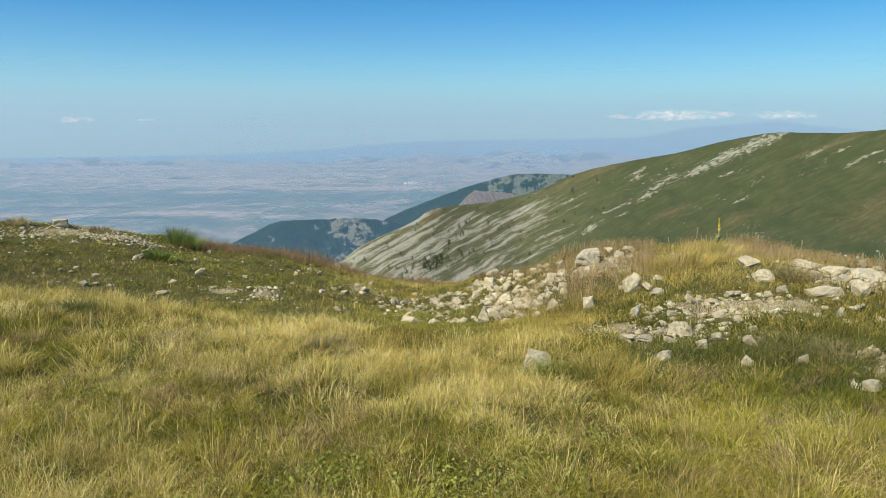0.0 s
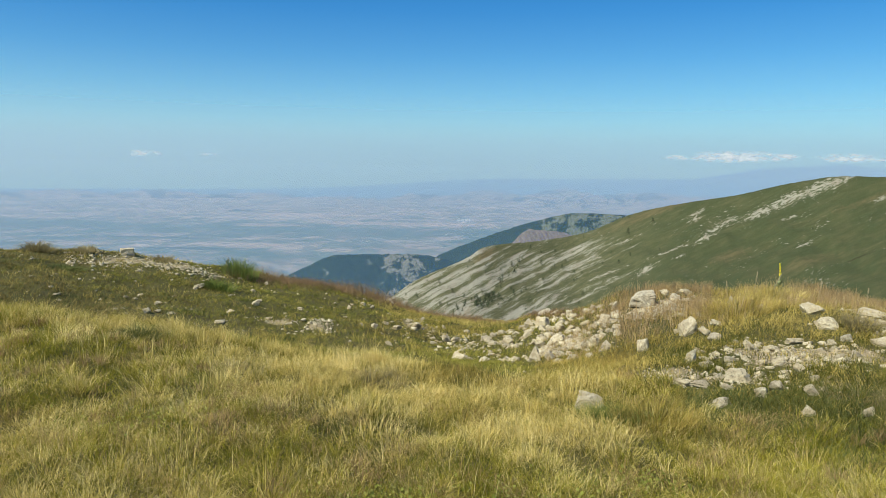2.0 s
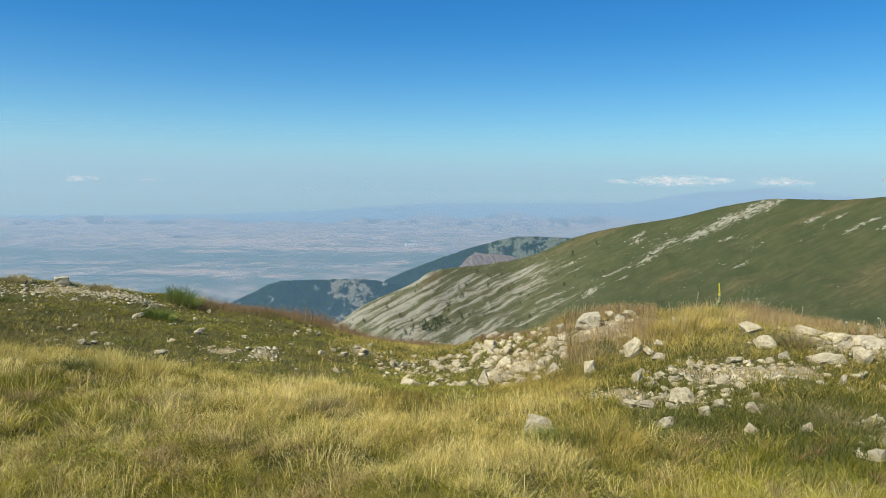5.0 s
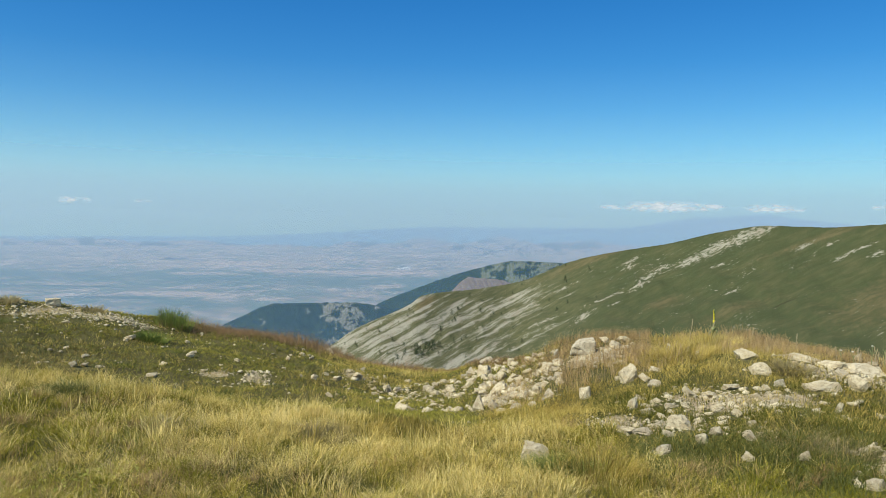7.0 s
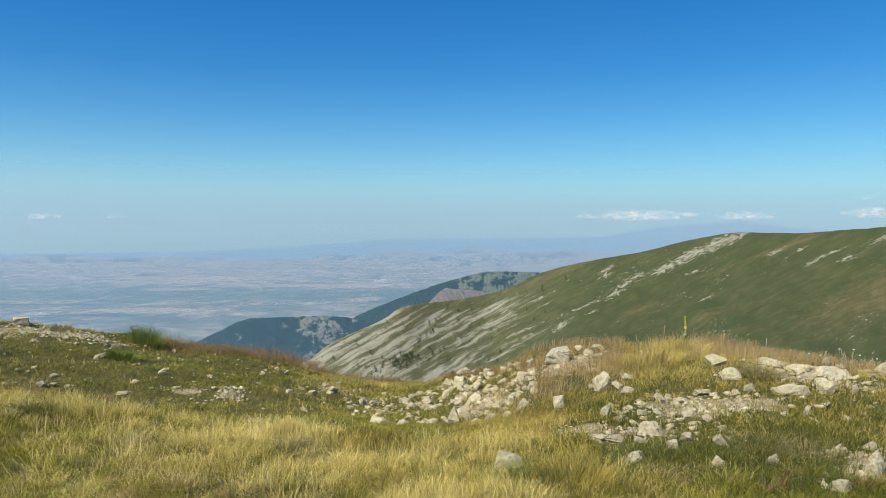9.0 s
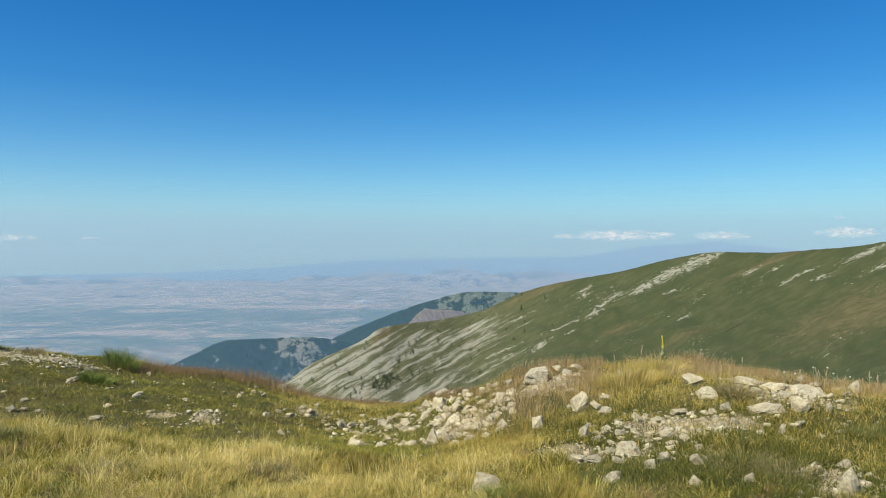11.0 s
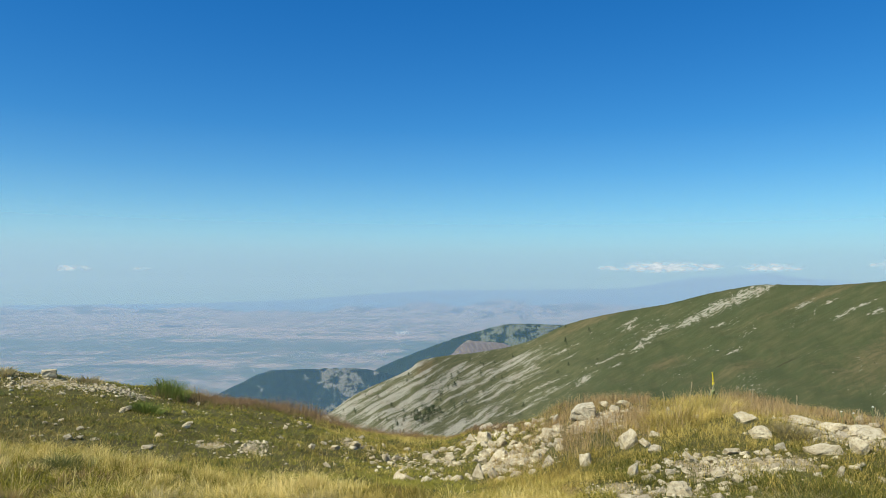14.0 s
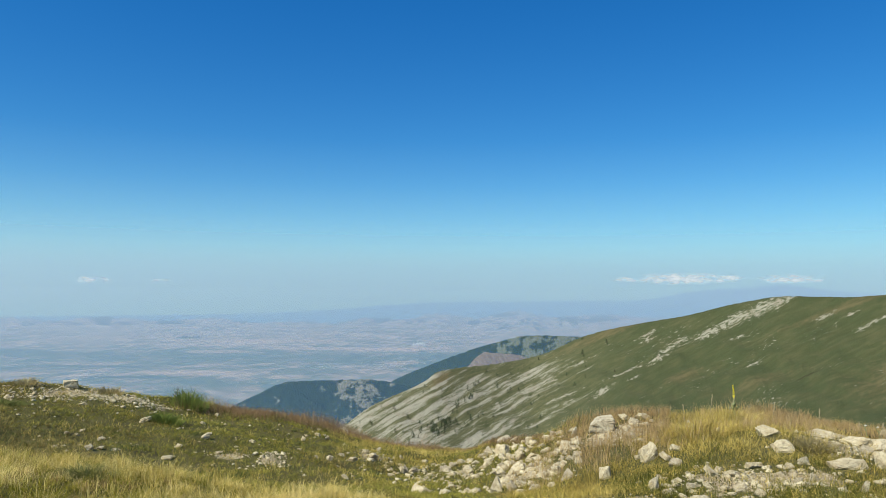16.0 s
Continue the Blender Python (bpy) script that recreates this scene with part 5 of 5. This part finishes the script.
    russet_b = russet & ((b < 16.5) | (b > 21.5) | (own > 0.75)) & (own * 3.7 % 1 > 0.12)
    golden |= russet & ~russet_b
    blades("russet_grass", "reddish dry fescue on the mound crest", RUSSET, x[russet_b], y[russet_b], (g.uniform(0.06, 0.24, k) * (0.55 + 0.8 * wave(x, y, 2.7, 0.9)) * np.where(b > 26, 0.6, 1.0))[russet_b], (g.uniform(0.002, 0.0045, k))[russet_b], g.uniform(0.02, 0.12, k)[russet_b],
           (0.6 * own + 0.4 * g.random(k))[russet_b], seed=16)
    blades("straw_grass", "dry straw-coloured grass on the mound", STRAW, x[golden], y[golden], (g.uniform(0.05, 0.2, k) * (0.55 + 0.25 * high))[golden], (g.uniform(0.0022, 0.0045, k))[golden], g.uniform(0.02, 0.14, k)[golden],
           ((0.45 * own + 0.4 * g.random(k)) * (0.72 + 0.28 * high))[golden], seed=17)
    blades("green_grass", "low green grass at the foot of the mound", SLOPE_GREEN, x[low], y[low], g.uniform(0.04, 0.11, k)[low], g.uniform(0.0025, 0.005, k)[low], g.uniform(0.02, 0.1, k)[low],
           (0.02 + 0.4 * own + 0.35 * g.random(k))[low], seed=18)
    # dark low herbs below the bare patch
    k = 26000
    a, r = np.radians(g.uniform(15, 42, k)), g.normal(5.7, 0.45, k)
    x, y = r * np.sin(a), r * np.cos(a)
    keep = g.random(k) > 1.2 * bareness(x, y)
    x, y = x[keep], y[keep]
    k = len(x)
    blades("low_herbs", "dark green low herbs below the bare patch", RUSH, x, y, g.uniform(0.03, 0.1, k), g.uniform(0.003, 0.006, k), g.uniform(0.02, 0.09, k), g.random(k), seed=22)
    # the same herbs in loose cushions among the stones of the mound
    x, y, size, own = tussocks(g, 520, 12, 40, 6.2, 10.4, 42, 0.09)
    keep = (np.hypot(x, y) < rim_at(x, y)) & (wave(x, y, 1.3, 4.0) + 0.4 * (own - 0.5) > 0.46) & (g.random(len(x)) > 1.15 * bareness(x, y))
    x, y = x[keep], y[keep]
    k = len(x)
    blades("low_herbs", "dark green herb cushions among the mound stones", OLIVE, x, y, g.uniform(0.015, 0.075, k), g.uniform(0.004, 0.008, k), g.uniform(0.04, 0.12, k), g.random(k), seed=26)
    # a russet fringe on the saddle and the shoulder of the knoll
    k = 16000
    a, t = np.radians(g.uniform(-17, 7, k)), g.normal(-0.3, 0.5, k)
    r = np.interp(np.degrees(a), BEARINGS, RIM) + t
    x, y = r * np.sin(a), r * np.cos(a)
    blades("russet_grass", "fine reddish grass along the saddle", FADED, x, y, g.uniform(0.04, 0.13, k) * (0.5 + wave(x, y, 1.9, 0.3)), g.uniform(0.004, 0.007, k), g.uniform(0.02, 0.12, k), g.random(k), seed=19)
    k = 9000
    a, t = np.radians(g.uniform(-21, -1, k)), g.normal(-0.1, 0.5, k)
    r = np.interp(np.degrees(a), BEARINGS, RIM) + t
    x, y = r * np.sin(a), r * np.cos(a)
    blades("russet_grass", "thin tall reddish stalks along the knoll rim", FADED, x, y, g.uniform(0.10, 0.36, k) * (0.45 + wave(x, y, 1.4, 0.8)), g.uniform(0.002, 0.0045, k), g.uniform(0.02, 0.12, k), g.random(k), seed=29)


build_grass()


# ---- single plants ----
HERB = blade_material("dry_brown_herb", (0.2, (0.20, 0.165, 0.075)), (0.5, (0.34, 0.285, 0.14)), (0.8, (0.50, 0.43, 0.24)))
REED = blade_material("reed_green", (0.2, (0.10, 0.14, 0.03)), (0.5, (0.20, 0.245, 0.06)), (0.8, (0.36, 0.38, 0.12)))


def tuft(name, label, category, material, bearing, distance, radius, height, count, width, seed, splay=0.6):
    """One clump of blades that fan out from its middle."""
    g = np.random.default_rng(seed)
    cx, cy, cz = spot(bearing, distance)
    t, d = g.uniform(0, 2 * np.pi, count), radius * 0.5 * np.sqrt(g.random(count))
    x, y = cx + d * np.cos(t), cy + d * np.sin(t)
    k = count
    h = height * g.uniform(0.55, 1.0, k) * (1 - 0.35 * (d / (radius * 0.5 + 1e-6)) ** 2)
    ob = blades(name, label, material, x, y, h, g.uniform(0.6, 1.3, k) * width, radius * splay * g.random(k), 0.5 * g.random() + 0.5 * g.random(k), wind=(0.05, 0), seed=seed, kind="thing")
    del ob["kind"]
    return tagged(ob, label, category)


tuft("rush_tuft", "dark green rush tuft on the knoll crest", "grass tuft", REED, -20.0, 16.5, 0.7, 0.52, 700, 0.009, 51, 0.5)
tuft("rush_tuft", "low green shrubby tuft on the turf slope", "grass tuft", REED, -21.6, 14.2, 0.5, 0.22, 500, 0.01, 52)
tuft("grass_tuft", "brownish grass tuft on the stony crest", "grass tuft", HERB, -33.6, 16.7, 0.6, 0.26, 420, 0.012, 53)
tuft("grass_tuft", "brownish grass tuft on the stony crest", "grass tuft", HERB, -30.6, 16.7, 0.4, 0.2, 300, 0.012, 54)
tuft("grass_tuft", "dry grass tuft beside the stone block", "grass tuft", HERB, -25.4, 16.8, 0.45, 0.2, 300, 0.012, 55)
tuft("juniper_mat", "dark low juniper mat on the slope", "shrub", RUSH, -32.0, 14.8, 0.6, 0.12, 500, 0.014, 56)
tuft("grass_tuft", "dark green tussock beside the sunken stone", "grass tuft", REED, 9.4, 5.1, 0.42, 0.2, 1400, 0.003, 57)
tuft("grass_tuft", "arching straw tussock in the meadow", "grass tuft", STRAW, 12.6, 5.0, 0.5, 0.28, 700, 0.003, 58)
tuft("grass_tuft", "tall golden tussock on the mound crest", "grass tuft", STRAW, 18.4, 9.5, 0.8, 0.3, 900, 0.0035, 59, 0.4)
tuft("grass_tuft", "tall golden tussock on the mound crest", "grass tuft", STRAW, 20.6, 10.4, 0.8, 0.3, 800, 0.0035, 60, 0.4)
tuft("grass_tuft", "dark green tussock in the dry meadow", "grass tuft", RUSH, -27.0, 7.5, 0.45, 0.14, 900, 0.004, 61)
tuft("grass_tuft", "grey-brown withered clump in the meadow", "grass tuft", HERB, -9.7, 6.3, 0.5, 0.16, 800, 0.004, 62)
tuft("grass_tuft", "grey-brown withered clump in the meadow", "grass tuft", HERB, -20.5, 6.3, 0.5, 0.14, 800, 0.004, 63)
tuft("herb_clump", "brown withered herb clump by the bare patch", "herb", HERB, 26.6, 6.1, 0.6, 0.15, 450, 0.003, 64)
tuft("herb_clump", "grey withered herb clump below the mound", "herb", HERB, 29.3, 6.0, 0.4, 0.2, 400, 0.003, 65)
tuft("grass_tuft", "fresh green tussock at the mound's foot", "grass tuft", RUSH, 27.5, 4.6, 0.35, 0.17, 350, 0.003, 66)
tuft("herb_clump", "grey-green herb clump among mound stones", "herb", HERB, 26.0, 8.7, 0.45, 0.15, 700, 0.005, 67)
tuft("grass_tuft", "fresh green tussock behind the mound stones", "grass tuft", RUSH, 35.5, 7.8, 0.6, 0.15, 900, 0.005, 68)

# tussocks that stand out of the meadow: bearing and distance
PALE = blade_material("pale_withered_grass", (0.2, (0.25, 0.20, 0.08)), (0.5, (0.45, 0.365, 0.16)), (0.8, (0.66, 0.56, 0.29)))
MEADOW_TUSSOCKS = (
    ("dark olive tussock in the dry meadow", OLIVE, 0.42, 0.17, ((-30.8, 4.8), (-26.7, 4.5), (-21.8, 4.0), (0.0, 5.5), (2.1, 6.0), (-4.9, 3.6), (23.8, 5.4), (14.5, 5.5), (-19.8, 5.6), (-16.2, 4.1), (-3.7, 4.7))),
    ("pale tan withered tussock in the meadow", PALE, 0.45, 0.21, ((-30.8, 8.2), (-27.7, 5.3), (-29.2, 4.0), (-14.1, 3.9), (-15.6, 4.8), (-7.9, 4.0), (-9.3, 5.0), (8.2, 4.3), (30.6, 4.2), (4.6, 4.5), (-21.0, 6.9), (-23.5, 5.1))),
    ("arching straw tussock in the meadow", STRAW, 0.5, 0.27, ((19.1, 5.0), (16.2, 4.7), (24.1, 4.4), (10.3, 3.2), (-18.0, 3.6), (28.4, 3.8))),
    ("fresh green tussock among dry stalks", REED, 0.34, 0.16, ((26.4, 4.3), (-23.0, 5.6), (-10.1, 3.4), (8.4, 3.6), (20.3, 3.6))),
    ("grey-brown withered clump in the meadow", HERB, 0.42, 0.14, ((-14.0, 5.1), (-29.8, 7.2))))
seed = 200
for label, material, radius, height, places in MEADOW_TUSSOCKS:
    for bearing, distance in places:
        seed += 1
        big = random.Random(seed).uniform(0.8, 1.25)
        tagged(tuft("grass_tuft", label, "grass tuft", material, bearing, distance, radius * big, height * big * 0.72, 240, 0.0019, seed, 0.7), group="tussocks in the meadow")

YELLOW = plain_material_of("yellow_petals", (0.82, 0.70, 0.05), 0.6)
STEM = plain_material_of("grey_green_stem", (0.24, 0.27, 0.12), 0.7)
DRY_STEM = plain_material_of("dry_stem", (0.40, 0.33, 0.20), 0.7)
PETAL = plain_material_of("white_umbel", (0.78, 0.78, 0.70), 0.7)


def mullein(bearing, distance, height):
    """A tall yellow-flowered spike with leaves up its stem."""
    x, y, z = spot(bearing, distance)
    plant = new("mullein")
    plant.matrix_world = pose(x, y, z, 2, -3, 40)
    bm = bmesh.new()
    cone(bm, 0.012, 0.006, height, sides=8)
    part("stem", bm, STEM, plant)
    r = random.Random(3)
    for k in range(6):
        bm = bmesh.new()
        zz, t, ln = 0.02 + 0.022 * k, k * 137.5, 0.1 - 0.01 * k
        pts = [(0, -0.01), (0.35, -0.035), (0.7, -0.03), (1, 0), (0.7, 0.03), (0.35, 0.035), (0, 0.01)]
        bm.faces.new([bm.verts.new((ln * u, v, 0.05 * math.sin(u * 3.0))) for u, v in pts])
        bmesh.ops.solidify(bm, geom=bm.faces[:], thickness=0.003)
        leaf = part("leaf", bm, STEM, plant)
        leaf.matrix_local = pose(0, 0, zz, 0, -25, t)
    bm = bmesh.new()
    for k in range(70):
        f = (k + r.uniform(-1.5, 1.5)) / 70
        zz = height * (0.56 + 0.44 * f)
        t, d = k * 2.4, 0.010 * (1.1 - 0.75 * f) * r.uniform(0.6, 1.3)
        if 0.16 < f < 0.26 and r.random() < 0.7:
            continue
        size = r.uniform(0.006, 0.011) * (1.1 - 0.5 * f)
        bmesh.ops.create_icosphere(bm, subdivisions=1, radius=size, matrix=Matrix.Translation((d * math.cos(t) - 0.03 * f * f, d * math.sin(t), zz)) @ pose(0, 0, 0, r.uniform(-40, 40), r.uniform(-40, 40), 0) @ Matrix.Diagonal((1, 1, 0.55, 1)))
    part("flower_spike", bm, YELLOW, plant, "bright yellow flower spike")
    return tagged(plant, "yellow-flowered mullein spike on the grassy mound", "flower")


mullein(21.0, 11.35, 0.43)


def dry_stalk(bearing, distance, height, lean, heads):
    x, y, z = spot(bearing, distance)
    stalk = new("dry_stalk")
    stalk.matrix_world = pose(x, y, z, 0, lean, 0)
    bm = bmesh.new()
    cone(bm, 0.004, 0.002, height, sides=6)
    part("stem", bm, DRY_STEM, stalk)
    bm = bmesh.new()
    for k in range(heads):
        bmesh.ops.create_icosphere(bm, subdivisions=1, radius=0.006, matrix=Matrix.Translation((0.005 * math.cos(k * 2.2), 0.008 * math.sin(k * 2.2), height * (0.75 + 0.25 * k / heads))) @ Matrix.Diagonal((1, 1, 1.8, 1)))
    part("seed_head", bm, DRY_STEM, stalk)
    return tagged(stalk, "dry brown seed stalk on the mound crest", "plant", group="dry stalks")


for bearing, distance, height, lean in ((19.3, 10.9, 0.34, 8), (20.4, 10.8, 0.34, 25), (17.6, 10.8, 0.3, -6), (23.5, 10.9, 0.28, 10), (15.8, 10.7, 0.28, -5), (26.5, 10.8, 0.26, 4)):
    dry_stalk(bearing, distance, height, lean, 5)


def umbel(bearing, distance, height):
    x, y, z = spot(bearing, distance)
    plant = new("umbel_plant")
    plant.matrix_world = pose(x, y, z, random.Random(bearing).uniform(-8, 8), random.Random(distance).uniform(-8, 8), bearing * 7)
    bm = bmesh.new()
    cone(bm, 0.005, 0.003, height, sides=6)
    for k in range(3):
        bmesh.ops.create_cone(bm, segments=4, radius1=0.003, radius2=0.002, depth=0.09, matrix=Matrix.Translation((0, 0, height * 0.6)) @ pose(0, 0, 0, 0, 35, 120 * k) @ Matrix.Translation((0, 0, 0.045)))
    part("stem", bm, STEM, plant)
    bm = bmesh.new()
    for k in range(14):
        d, t = 0.014 * math.sqrt(k / 14), k * 2.4
        bmesh.ops.create_icosphere(bm, subdivisions=1, radius=0.0038, matrix=Matrix.Translation((d * math.cos(t), d * math.sin(t), height + 0.004 * math.sin(k * 1.7))))
    part("flower_head", bm, PETAL, plant, "flat white flower head")
    return tagged(plant, "thin white-flowered umbel on the mound edge", "flower", group="umbels on the mound")


for bearing, distance, height in ((31.2, 10.6, 0.3), (31.9, 10.7, 0.29), (32.6, 10.5, 0.24), (30.2, 10.6, 0.2), (33.4, 10.4, 0.2), (34.6, 10.4, 0.18), (29.4, 10.6, 0.18), (36.0, 10.2, 0.17)):
    umbel(bearing, distance, height)
side = random.Random(91)
for k in range(24):
    dry_stalk(side.uniform(28.5, 36.5), side.uniform(9.9, 10.9), side.uniform(0.14, 0.3), side.uniform(-14, 14), 4)


LEAVES = blade_material("broad_leaf", (0.2, (0.14, 0.17, 0.03)), (0.5, (0.25, 0.28, 0.055)), (0.8, (0.40, 0.41, 0.11)))


def leaf_patch(bearing, distance, wide, count, seed):
    """Low broad-leaved herbs in the grass, uncountable."""
    g = np.random.default_rng(seed)
    cx, cy, _ = spot(bearing, distance)
    x, y = cx + g.normal(0, wide, count), cy + g.normal(0, wide * 0.55, count)
    z = ground_z(x, y) + g.uniform(0.01, 0.06, count)
    s, t = g.uniform(0.005, 0.010, count), g.uniform(0, 6.28, count)
    tilt = g.normal(0, 0.5, (count, 2))
    ring = np.array([(1.0, 0), (0.5, 0.8), (-0.5, 0.75), (-0.9, 0), (-0.5, -0.75), (0.5, -0.8)])
    c, q = np.cos(t)[:, None], np.sin(t)[:, None]
    px, py = ring[None, :, 0] * c - ring[None, :, 1] * q, ring[None, :, 0] * q + ring[None, :, 1] * c
    verts = np.stack([x[:, None] + s[:, None] * px, y[:, None] + s[:, None] * py, z[:, None] + s[:, None] * (px * tilt[:, :1] + py * tilt[:, 1:])], -1)
    tri = np.array([(0, 1, 2), (0, 2, 3), (0, 3, 4), (0, 4, 5)])
    faces = (np.arange(count)[:, None, None] * 6 + tri[None]).reshape(-1, 3)
    me = bpy.data.meshes.new("broad_leaves")
    mesh_arrays(me, verts.reshape(-1, 3), faces)
    layer = me.attributes.new("tint", "FLOAT", "POINT")
    layer.data.foreach_set("value", np.repeat(g.random(count), 6).astype(np.float32))
    me.materials.append(LEAVES)
    return tagged(new("broad_leaves", me), "low broad-leaved herbs among the grass", "herbs", kind="stuff")


for bearing, distance, wide, count, seed in ((1.5, 3.3, 0.3, 600, 71), (-9.0, 3.45, 0.22, 450, 72), (13.0, 3.8, 0.12, 250, 73), (6.0, 3.2, 0.3, 500, 74), (-17.0, 3.2, 0.2, 300, 75), (-28.0, 5.0, 0.3, 300, 76)):
    leaf_patch(bearing, distance, wide, count, seed)
